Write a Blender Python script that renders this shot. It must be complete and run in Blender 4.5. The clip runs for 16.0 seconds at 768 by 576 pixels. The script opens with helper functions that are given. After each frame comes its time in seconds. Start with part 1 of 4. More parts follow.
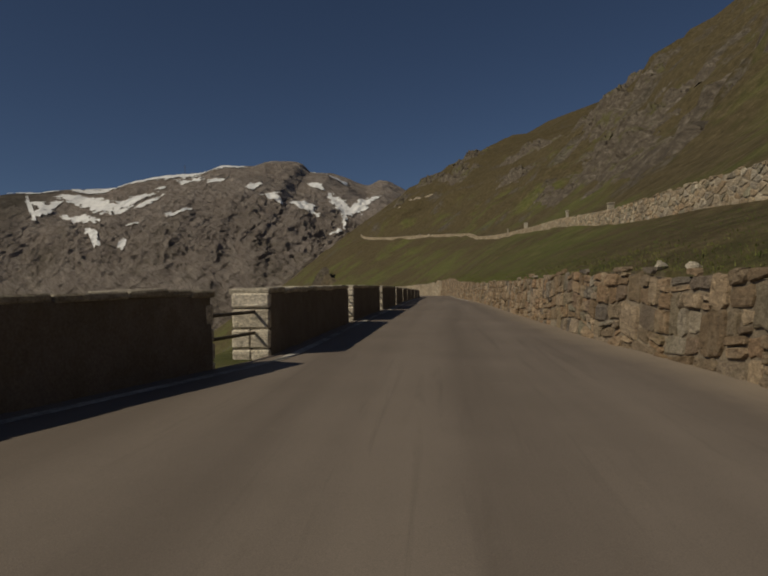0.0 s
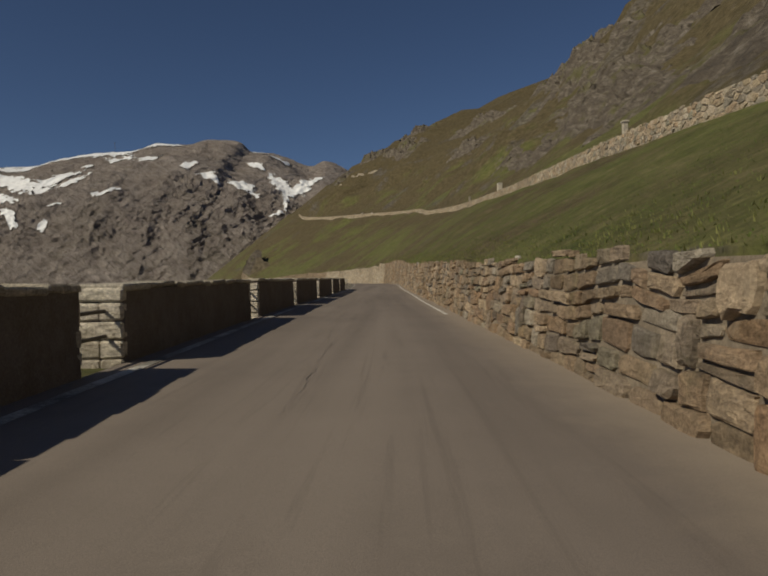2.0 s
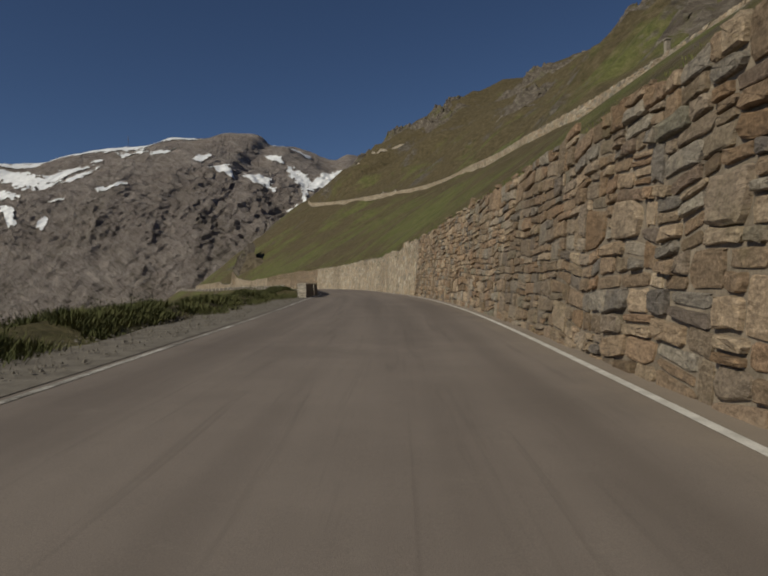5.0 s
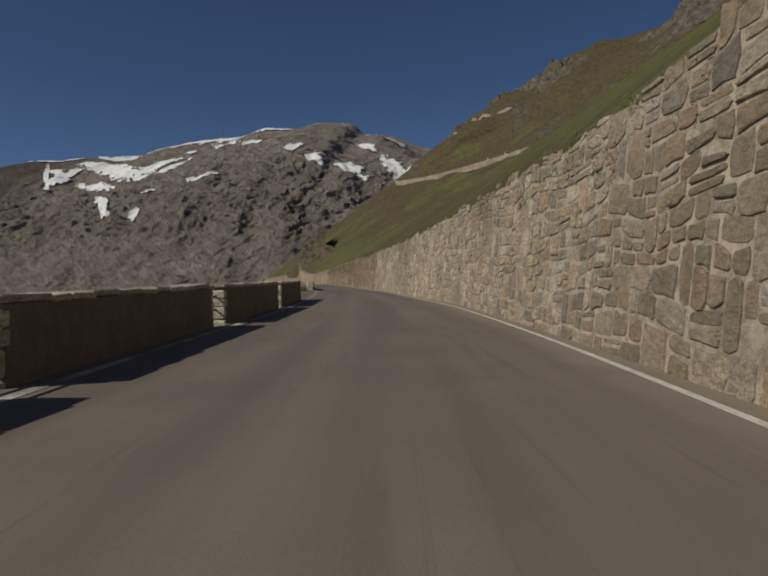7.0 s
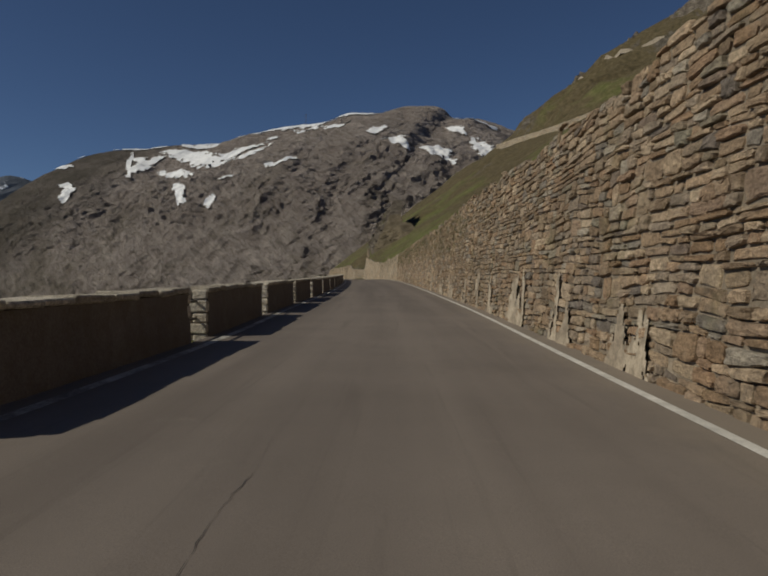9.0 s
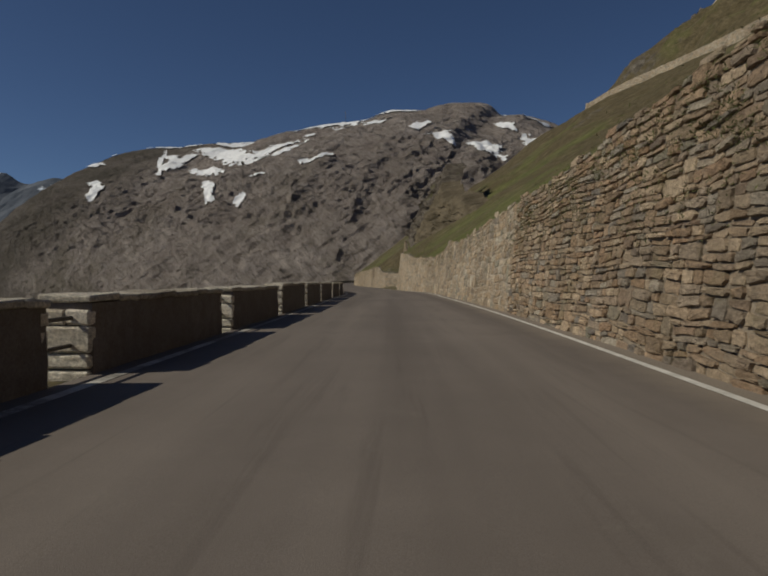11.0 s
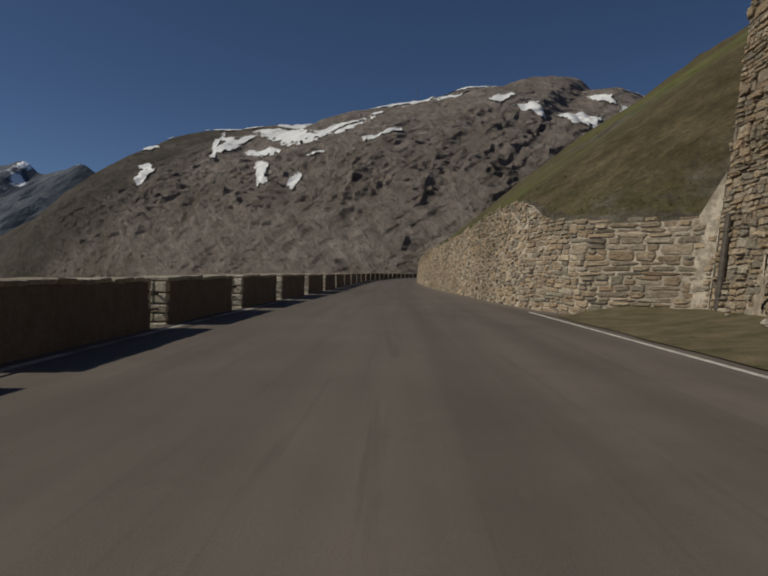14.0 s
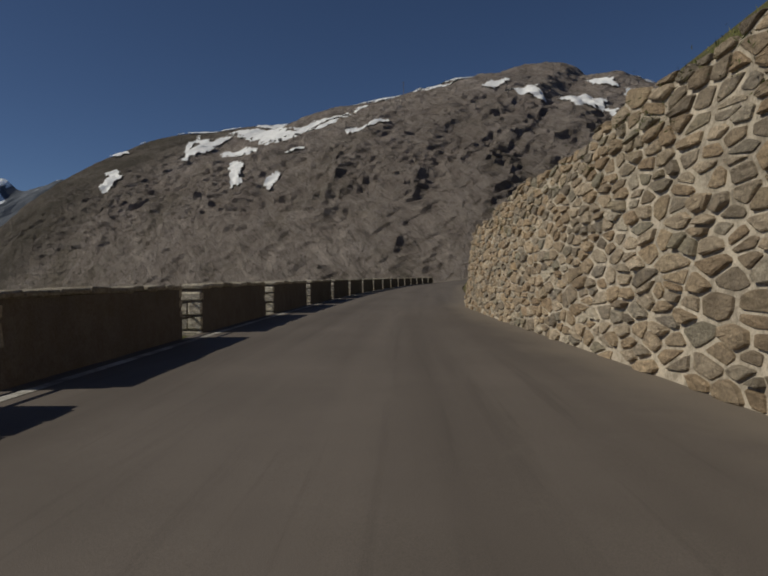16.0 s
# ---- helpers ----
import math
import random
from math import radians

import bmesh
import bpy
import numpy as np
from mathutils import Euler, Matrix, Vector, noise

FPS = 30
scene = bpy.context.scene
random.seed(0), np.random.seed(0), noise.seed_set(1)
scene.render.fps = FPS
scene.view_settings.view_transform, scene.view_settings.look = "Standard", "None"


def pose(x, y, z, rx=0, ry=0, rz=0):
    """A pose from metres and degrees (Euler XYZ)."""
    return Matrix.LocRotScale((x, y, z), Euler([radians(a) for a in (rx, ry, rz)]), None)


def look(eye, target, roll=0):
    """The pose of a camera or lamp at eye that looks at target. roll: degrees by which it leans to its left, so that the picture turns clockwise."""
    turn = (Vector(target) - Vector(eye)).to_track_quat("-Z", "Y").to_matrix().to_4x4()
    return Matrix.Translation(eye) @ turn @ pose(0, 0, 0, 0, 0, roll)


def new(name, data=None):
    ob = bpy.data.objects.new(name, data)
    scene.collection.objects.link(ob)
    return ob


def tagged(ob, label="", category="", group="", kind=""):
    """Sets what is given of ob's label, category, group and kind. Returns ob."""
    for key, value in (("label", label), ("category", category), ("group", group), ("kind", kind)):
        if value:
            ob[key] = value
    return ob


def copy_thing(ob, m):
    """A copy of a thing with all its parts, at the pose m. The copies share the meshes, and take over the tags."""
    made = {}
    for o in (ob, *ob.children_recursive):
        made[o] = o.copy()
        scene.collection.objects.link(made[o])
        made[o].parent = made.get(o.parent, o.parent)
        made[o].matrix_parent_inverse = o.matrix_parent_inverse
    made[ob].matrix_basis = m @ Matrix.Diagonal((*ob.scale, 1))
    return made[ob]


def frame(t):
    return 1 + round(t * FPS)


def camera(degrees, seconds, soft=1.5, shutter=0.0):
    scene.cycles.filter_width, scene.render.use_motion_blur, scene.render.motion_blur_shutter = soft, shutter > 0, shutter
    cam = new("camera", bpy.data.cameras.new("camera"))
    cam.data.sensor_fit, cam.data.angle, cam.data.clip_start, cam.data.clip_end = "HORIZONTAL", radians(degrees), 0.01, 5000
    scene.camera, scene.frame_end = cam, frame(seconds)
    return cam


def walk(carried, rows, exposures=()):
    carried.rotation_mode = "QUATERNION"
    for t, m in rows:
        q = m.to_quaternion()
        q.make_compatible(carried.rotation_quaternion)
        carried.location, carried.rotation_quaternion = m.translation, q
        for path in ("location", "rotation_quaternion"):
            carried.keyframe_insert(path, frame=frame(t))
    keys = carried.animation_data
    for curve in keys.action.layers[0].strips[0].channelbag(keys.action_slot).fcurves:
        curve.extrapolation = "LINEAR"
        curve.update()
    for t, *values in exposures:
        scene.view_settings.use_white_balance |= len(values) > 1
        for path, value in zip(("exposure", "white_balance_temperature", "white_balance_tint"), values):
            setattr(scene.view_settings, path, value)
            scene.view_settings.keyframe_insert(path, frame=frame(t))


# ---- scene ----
# Camera: a drive along a mountain-pass road; one row every half second.
cam = camera(60.4, 16.0, soft=2.0)
ROWS = [
    (0.0, 0.000, 0.000, 1.000, 0.00, 0.79, 0.91),
    (0.5, 0.439, 6.946, 1.184, -4.54, 0.43, 1.45),
    (1.0, 1.360, 15.083, 1.335, -5.69, -0.07, 1.54),
    (1.5, 2.444, 24.267, 1.462, -5.38, -0.15, 1.69),
    (2.0, 3.548, 34.501, 1.549, -4.65, -0.64, 1.16),
    (2.5, 4.589, 45.812, 1.615, -3.68, -0.46, 2.21),
    (3.0, 5.568, 58.130, 1.692, -3.22, -0.61, 2.26),
    (5.5, 10.133, 123.499, 2.047, -1.42, -0.58, 0.67),
    (6.0, 10.487, 136.975, 2.106, 0.68, -0.77, 0.39),
    (6.5, 10.315, 150.687, 2.084, 3.02, -1.18, 1.75),
    (7.0, 9.474, 164.818, 2.040, 6.00, -0.92, 0.82),
    (7.5, 7.852, 179.579, 2.068, 8.64, -0.76, -0.06),
    (8.0, 5.546, 194.870, 2.066, 10.61, -1.10, 0.78),
    (8.5, 2.739, 210.349, 2.022, 12.09, -1.04, 1.69),
    (9.0, -0.392, 225.527, 1.922, 13.39, -1.50, 0.13),
    (9.5, -3.695, 240.018, 1.807, 14.47, -1.17, 0.39),
    (12.0, -23.055, 309.956, 1.648, 18.75, -1.36, -1.59),
    (12.5, -27.671, 324.002, 1.509, 19.91, -1.63, -1.50),
    (13.0, -32.775, 338.327, 1.303, 21.51, -1.80, -1.41),
    (13.5, -38.228, 352.684, 1.078, 22.26, -1.75, -1.02),
    (14.0, -43.824, 366.858, 0.880, 23.04, -1.60, -1.39),
    (14.5, -49.473, 380.712, 0.772, 23.48, -1.12, 0.11),
    (15.0, -54.972, 394.073, 0.724, 23.39, -1.18, -0.75),
    (15.5, -60.135, 406.761, 0.641, 23.05, -1.36, -0.09),
    (16.0, -64.856, 418.670, 0.567, 22.36, -1.11, 0.82),
]
walk(cam, [(t, pose(x, y, z, 90 + pitch, roll, yaw)) for t, x, y, z, yaw, pitch, roll in ROWS],
     [(0.0, -0.2, 7500, 3), (0.5, -0.06, 7400, 3), (1.0, 0.07, 7300, 3), (1.5, 0.17, 7200, 3), (2.5, 0.23, 7050, 2), (5.5, 0.16, 6650, 2), (8.5, 0.1, 6600, 2), (16.0, 0.08, 6600, 3)])

# ---- sky and sun ----
SUN_AZ, SUN_EL = radians(239), radians(38.5)      # azimuth clockwise from +y
world = bpy.data.worlds.new("world")
scene.world = world
world.use_nodes = True
wn = world.node_tree.nodes
sky = wn.new("ShaderNodeTexSky")
sky.sky_type = "NISHITA"
sky.sun_disc = False
sky.sun_elevation, sky.sun_rotation = SUN_EL, SUN_AZ
sky.altitude, sky.air_density, sky.dust_density, sky.ozone_density = 2600, 0.8, 1.5, 5.0
wn["Background"].inputs["Strength"].default_value = 0.043
blue = wn.new("ShaderNodeMix")
blue.data_type, blue.blend_type = "RGBA", "MULTIPLY"
blue.inputs[0].default_value, blue.inputs[7].default_value = 1.0, (1.0, 0.95, 1.02, 1)
world.node_tree.links.new(sky.outputs[0], blue.inputs[6])
world.node_tree.links.new(blue.outputs[2], wn["Background"].inputs["Color"])
sun_data = bpy.data.lights.new("sun", "SUN")
sun_data.energy, sun_data.angle, sun_data.color = 2.65, radians(0.6), (1.0, 0.90, 0.78)
sun = new("sun", sun_data)
sun.matrix_world = look((0, 0, 50), (-math.sin(SUN_AZ) * 50, -math.cos(SUN_AZ) * 50, 50 - 50 * math.tan(SUN_EL)))


# ---- material helpers ----
def material(name, base, rough=0.85, metal=0.0):
    m = bpy.data.materials.new(name)
    m.use_nodes = True
    b = m.node_tree.nodes["Principled BSDF"]
    b.inputs["Base Color"].default_value = (*base, 1)
    b.inputs["Roughness"].default_value = rough
    b.inputs["Metallic"].default_value = metal
    b.inputs["Specular IOR Level"].default_value = 0.25
    return m


class Nodes:
    """Short-hand for building a node tree."""

    def __init__(self, m):
        self.t, self.m = m.node_tree, m
        self.bsdf = self.t.nodes["Principled BSDF"]
        self.pos = self.add("ShaderNodeNewGeometry")

    def add(self, kind):
        return self.t.nodes.new(kind)

    def put(self, a, b):
        self.t.links.new(a, b)

    def noise(self, scale, detail=6, rough=0.6, vec=None, dist=0.0):
        n = self.add("ShaderNodeTexNoise")
        n.inputs["Scale"].default_value, n.inputs["Detail"].default_value = scale, detail
        n.inputs["Roughness"].default_value, n.inputs["Distortion"].default_value = rough, dist
        self.put(vec or self.pos.outputs["Position"], n.inputs["Vector"])
        return n.outputs["Fac"]

    def stretch(self, sx, sy, sz, rz=0.0, rx=0.0, ry=0.0):
        n = self.add("ShaderNodeMapping")
        n.vector_type = "TEXTURE"
        n.inputs["Scale"].default_value = (1 / sx, 1 / sy, 1 / sz)
        n.inputs["Rotation"].default_value = (rx, ry, rz)
        self.put(self.pos.outputs["Position"], n.inputs["Vector"])
        return n.outputs[0]

    def ramp(self, fac, *stops):
        n = self.add("ShaderNodeValToRGB")
        els = n.color_ramp.elements
        while len(els) < len(stops):
            els.new(0.5)
        for el, (p, c) in zip(els, stops):
            el.position, el.color = p, (*c, 1) if len(c) == 3 else c
        self.put(fac, n.inputs[0])
        return n.outputs[0]

    def mix(self, fac, a, b, kind="MIX"):
        n = self.add("ShaderNodeMix")
        n.data_type, n.blend_type = "RGBA", kind
        for v, i in ((fac, 0), (a, 6), (b, 7)):
            if isinstance(v, (int, float)):
                n.inputs[i].default_value = v
            elif isinstance(v, tuple):
                n.inputs[i].default_value = (*v, 1)
            else:
                self.put(v, n.inputs[i])
        return n.outputs[2]

    def math(self, op, a, b=0.0, clamp=False):
        n = self.add("ShaderNodeMath")
        n.operation, n.use_clamp = op, clamp
        for v, i in ((a, 0), (b, 1)):
            if isinstance(v, (int, float)):
                n.inputs[i].default_value = v
            else:
                self.put(v, n.inputs[i])
        return n.outputs[0]

    def axis(self, name, socket=None):
        n = self.add("ShaderNodeSeparateXYZ")
        self.put(socket or self.pos.outputs["Position"], n.inputs[0])
        return n.outputs[name]

    def color(self, c, gain=1.55):
        c = self.mix(1.0, c, (gain, gain, gain), "MULTIPLY")
        self.put(c, self.bsdf.inputs["Base Color"])

    def bump(self, height, strength=0.4, distance=0.02):
        n = self.add("ShaderNodeBump")
        n.inputs["Strength"].default_value, n.inputs["Distance"].default_value = strength, distance
        self.put(height, n.inputs["Height"])
        self.put(n.outputs[0], self.bsdf.inputs["Normal"])


BLACK, WHITE = (0, 0, 0), (1, 1, 1)


def make_asphalt():
    """Worn asphalt: streaks along the road, wheel tracks, patches, and dust blown to the wall's foot."""
    m = material("asphalt", (0.06, 0.057, 0.053), 0.8)
    n = Nodes(m)
    along, edge = n.add("ShaderNodeUVMap"), n.add("ShaderNodeUVMap")
    along.uv_map, edge.uv_map = "along", "edge"
    lane = n.add("ShaderNodeMapping")
    lane.inputs["Scale"].default_value = (0.035, 1.0, 1.0)
    n.put(along.outputs[0], lane.inputs["Vector"])
    grain, broad = n.noise(160, 3), n.noise(0.35, 5, 0.65)
    tracks, streak = n.noise(1.0, 3, 0.5, lane.outputs[0]), n.noise(5.0, 6, 0.65, lane.outputs[0], 0.8)
    c = n.ramp(broad, (0.3, (0.091, 0.081, 0.0725)), (0.55, (0.105, 0.0935, 0.084)), (0.75, (0.120, 0.107, 0.096)))
    c = n.mix(n.ramp(tracks, (0.36, (0.65, 0.65, 0.65)), (0.52, BLACK)), c, (0.076, 0.067, 0.060))
    c = n.mix(n.ramp(tracks, (0.52, BLACK), (0.68, (0.5, 0.5, 0.5))), c, (0.132, 0.118, 0.105))
    c = n.mix(n.ramp(streak, (0.33, (0.38, 0.38, 0.38)), (0.44, BLACK)), c, (0.066, 0.058, 0.052))
    c = n.mix(n.ramp(n.noise(0.16, 7, 0.7), (0.55, BLACK), (0.66, (0.3, 0.3, 0.3))), c, (0.056, 0.049, 0.044))
    c = n.mix(n.ramp(n.noise(2.2, 8, 0.75), (0.60, BLACK), (0.70, (0.3, 0.3, 0.3))), c, (0.13, 0.12, 0.105))
    reach = n.math("ADD", n.axis("X", edge.outputs[0]), n.math("MULTIPLY", n.math("SUBTRACT", n.noise(0.9, 7, 0.7), 0.5), 1.3))
    c = n.mix(n.ramp(reach, (0.10, (0.65, 0.65, 0.65)), (0.85, BLACK)), c, (0.160, 0.141, 0.116))
    c = n.mix(0.35, c, n.ramp(grain, (0.3, (0.25, 0.25, 0.25)), (0.7, (0.75, 0.75, 0.75))), "OVERLAY")
    coat = n.mix(height_fac(n, n.axis("X", along.outputs[0]), 40, 430), (1.36, 1.29, 1.24), (0.90, 0.87, 0.85))
    n.color(n.mix(1.0, c, coat, "MULTIPLY"))
    n.bump(grain, 0.35, 0.006)
    return m


def make_stone(name, tints, rough=0.9, island=False, moss=0.0, gain=1.55):
    """Rubble stone; each piece takes its own tint by its random number."""
    m = material(name, tints[0], rough)
    n = Nodes(m)
    pick = n.pos.outputs["Random Per Island"] if island else n.add("ShaderNodeObjectInfo").outputs["Random"]
    k = len(tints)
    base = n.ramp(n.math("FRACT", n.math("MULTIPLY", pick, 7.31)), *[(i / (k - 1), t) for i, t in enumerate(tints)])
    grain, seams = n.noise(34, 9, 0.75), n.noise(7, 9, 0.72, n.stretch(1, 1, 2.6), 0.5)
    patch = n.noise(2.6, 6, 0.65)
    c = n.mix(0.45, base, n.ramp(grain, (0.36, (0.12, 0.115, 0.11)), (0.5, (0.5, 0.5, 0.5)), (0.64, (0.86, 0.86, 0.85))), "OVERLAY")
    c = n.mix(0.5, c, n.ramp(seams, (0.38, (0.16, 0.15, 0.14)), (0.5, (0.5, 0.5, 0.5)), (0.62, (0.8, 0.8, 0.79))), "OVERLAY")
    c = n.mix(n.ramp(patch, (0.54, BLACK), (0.68, (0.45, 0.45, 0.45))), c, (0.25, 0.205, 0.15))
    c = n.mix(n.ramp(n.noise(1.4, 6, 0.7), (0.58, BLACK), (0.68, (0.5, 0.5, 0.5))), c, (0.05, 0.043, 0.036))
    c = n.mix(n.ramp(n.noise(0.22, 7, 0.65), (0.46, BLACK), (0.62, (0.5, 0.5, 0.5))), c, (0.085, 0.066, 0.046))
    if moss:
        c = n.mix(n.ramp(n.noise(0.9, 6, 0.7), (0.56, BLACK), (0.72, (moss, moss, moss))), c, (0.075, 0.08, 0.03))
    n.color(c, gain)
    n.bump(n.math("ADD", n.math("MULTIPLY", grain, 0.5), seams), 0.8, 0.06)
    return m


def make_mortar(name, a, b):
    m = material(name, a, 0.95)
    n = Nodes(m)
    fine, broad = n.noise(40, 6), n.noise(0.8, 5, 0.6)
    c = n.ramp(broad, (0.3, b), (0.7, a))
    c = n.mix(n.ramp(n.noise(3.5, 8, 0.75), (0.42, (0.6, 0.6, 0.6)), (0.56, BLACK)), c, (0.085, 0.07, 0.053))
    c = n.mix(0.5, c, n.ramp(fine, (0.3, (0.3, 0.3, 0.3)), (0.7, (0.7, 0.7, 0.7))), "OVERLAY")
    n.color(c)
    n.bump(fine, 0.6, 0.02)
    return m


def make_hill():
    """Alpine turf with bare earth and rock showing through on the steep parts."""
    m = material("turf_and_rock", (0.06, 0.07, 0.02), 0.95)
    n = Nodes(m)
    fine, tuft, broad = n.noise(6, 8, 0.75), n.noise(0.8, 9, 0.75), n.noise(0.05, 8, 0.68)
    grass = n.ramp(tuft, (0.32, (0.034, 0.040, 0.012)), (0.5, (0.067, 0.070, 0.024)), (0.66, (0.102, 0.100, 0.040)))
    dry = n.ramp(tuft, (0.32, (0.026, 0.020, 0.011)), (0.5, (0.056, 0.043, 0.024)), (0.68, (0.094, 0.074, 0.045)))
    height = n.axis("Z")
    high = n.ramp(height_fac(n, height, 14, 75), (0, BLACK), (1, (0.16, 0.16, 0.16)))
    c = n.mix(n.ramp(n.math("ADD", broad, high), (0.42, BLACK), (0.55, (0.9, 0.9, 0.9))), grass, dry)
    rockc = n.ramp(n.noise(0.55, 10, 0.78, n.stretch(1, 1, 1.8, 0, 0, radians(25))), (0.36, (0.018, 0.015, 0.013)), (0.48, (0.054, 0.047, 0.039)), (0.62, (0.112, 0.100, 0.086)))
    steep = n.math("SUBTRACT", 1.0, n.axis("Z", n.pos.outputs["Normal"]))
    rmask = n.math("ADD", n.math("MULTIPLY", steep, 0.8), n.math("MULTIPLY", n.math("SUBTRACT", n.noise(0.045, 9, 0.72), 0.5), 1.8))
    rmask = n.math("ADD", rmask, n.math("MULTIPLY", n.math("SUBTRACT", n.noise(0.4, 6, 0.7), 0.5), 0.5))
    c = n.mix(n.ramp(n.math("ADD", rmask, n.math("MULTIPLY", high, 0.6)), (0.36, BLACK), (0.46, (0.85, 0.85, 0.85))), c, rockc)
    c = n.mix(0.55, c, n.ramp(fine, (0.36, (0.2, 0.2, 0.2)), (0.64, (0.8, 0.8, 0.8))), "OVERLAY")
    n.color(c)
    n.bump(n.math("ADD", n.math("MULTIPLY", tuft, 1.0), n.math("MULTIPLY", fine, 0.25)), 0.6, 0.35)
    return m


def height_fac(n, z, lo, hi):
    r = n.add("ShaderNodeMapRange")
    r.inputs["From Min"].default_value, r.inputs["From Max"].default_value = lo, hi
    n.put(z, r.inputs["Value"])
    return r.outputs[0]


def make_mountain():
    m = material("grey_mountain_rock", (0.16, 0.155, 0.15), 0.95)
    n = Nodes(m)
    folds = n.stretch(0.55, 0.55, 2.1, 0, 0, radians(38))
    rock = n.noise(0.05, 15, 0.84, folds, 0.6)
    crack = n.noise(0.17, 13, 0.8, folds, 1.0)
    broad = n.noise(0.007, 6, 0.6)
    c = n.ramp(rock, (0.38, (0.145, 0.132, 0.124)), (0.46, (0.215, 0.198, 0.186)), (0.54, (0.275, 0.255, 0.240)), (0.62, (0.375, 0.351, 0.331)))
    c = n.mix(n.ramp(crack, (0.40, (0.72, 0.72, 0.72)), (0.47, BLACK)), c, (0.084, 0.076, 0.071))
    c = n.mix(n.ramp(broad, (0.45, BLACK), (0.65, (0.35, 0.35, 0.35))), c, (0.15, 0.131, 0.116))
    z = n.axis("Z")
    turf = n.math("MULTIPLY", n.ramp(n.noise(0.012, 9, 0.7), (0.50, BLACK), (0.60, WHITE)), n.ramp(height_fac(n, z, -60, 200), (0.2, (0.4, 0.4, 0.4)), (0.8, (0.12, 0.12, 0.12))))
    c = n.mix(turf, c, (0.07, 0.066, 0.037))
    left = height_fac(n, n.math("MULTIPLY", n.axis("X"), -1.0), 500, 600)
    c = n.mix(n.math("MULTIPLY", left, n.ramp(n.noise(0.02, 8, 0.7), (0.4, (0.65, 0.65, 0.65)), (0.6, (0.95, 0.95, 0.95)))), c, (0.068, 0.064, 0.054))
    n.color(n.mix(1.0, c, (1.14, 1.07, 1.03), "MULTIPLY"))
    n.bump(n.math("ADD", rock, n.math("MULTIPLY", crack, 0.5)), 1.0, 13.0)
    return m


def make_rock():
    """Weathered brown-grey rock with cracks and a little turf in the hollows."""
    m = material("weathered_rock", (0.15, 0.13, 0.11), 0.95)
    n = Nodes(m)
    lay = n.stretch(0.7, 0.7, 1.6, 0, radians(12), radians(20))
    mass, crack, grain = n.noise(0.5, 11, 0.75, lay, 0.4), n.noise(1.1, 10, 0.72, lay, 0.9), n.noise(12, 8, 0.7)
    c = n.ramp(mass, (0.36, (0.048, 0.041, 0.034)), (0.48, (0.072, 0.060, 0.048)), (0.56, (0.100, 0.086, 0.070)), (0.66, (0.155, 0.138, 0.118)))
    c = n.mix(n.ramp(crack, (0.38, (0.8, 0.8, 0.8)), (0.45, BLACK)), c, (0.03, 0.026, 0.021))
    c = n.mix(n.ramp(n.noise(0.12, 8, 0.7), (0.54, BLACK), (0.62, (0.75, 0.75, 0.75))), c, (0.068, 0.066, 0.026))
    c = n.mix(0.4, c, n.ramp(grain, (0.36, (0.2, 0.2, 0.2)), (0.64, (0.8, 0.8, 0.8))), "OVERLAY")
    n.color(c)
    n.bump(n.math("ADD", mass, n.math("MULTIPLY", crack, 0.5)), 0.9, 0.5)
    return m


def make_worn_paint():
    """A painted line, mostly worn down to the asphalt and dirt."""
    m = material("dirty_worn_line", (0.2, 0.19, 0.18), 0.8)
    n = Nodes(m)
    wear, fine = n.noise(1.1, 8, 0.7), n.noise(26, 6, 0.7)
    keep = n.math("ADD", wear, n.math("MULTIPLY", n.math("SUBTRACT", fine, 0.5), 0.5))
    c = n.ramp(keep, (0.38, (0.105, 0.098, 0.088)), (0.50, (0.21, 0.20, 0.18)), (0.63, (0.38, 0.37, 0.345)))
    n.color(c)
    n.bump(fine, 0.4, 0.003)
    return m


def make_plain(name, a, b, scale=3.0, rough=0.9, bump=0.02, metal=0.0):
    m = material(name, a, rough, metal)
    n = Nodes(m)
    f = n.noise(scale, 8, 0.65)
    fine = n.noise(scale * 12, 4, 0.6)
    c = n.ramp(f, (0.3, a), (0.7, b))
    c = n.mix(0.3, c, n.ramp(fine, (0.3, (0.3, 0.3, 0.3)), (0.7, (0.7, 0.7, 0.7))), "OVERLAY")
    n.color(c)
    n.bump(n.math("ADD", f, n.math("MULTIPLY", fine, 0.4)), 0.6, bump)
    return m


def make_far():
    m = material("far_rock_with_snow", (0.1, 0.1, 0.11), 0.95)
    n = Nodes(m)
    z = height_fac(n, n.axis("Z"), 120, 420)
    patch = n.noise(0.006, 9, 0.65)
    c = n.ramp(n.noise(0.01, 8, 0.7), (0.35, (0.045, 0.054, 0.07)), (0.65, (0.085, 0.095, 0.115)))
    c = n.mix(n.ramp(n.math("ADD", n.math("MULTIPLY", z, 0.35), patch), (0.83, BLACK), (0.87, WHITE)), c, (0.62, 0.66, 0.72))
    n.color(c)
    n.bump(patch, 0.8, 25.0)
    return m


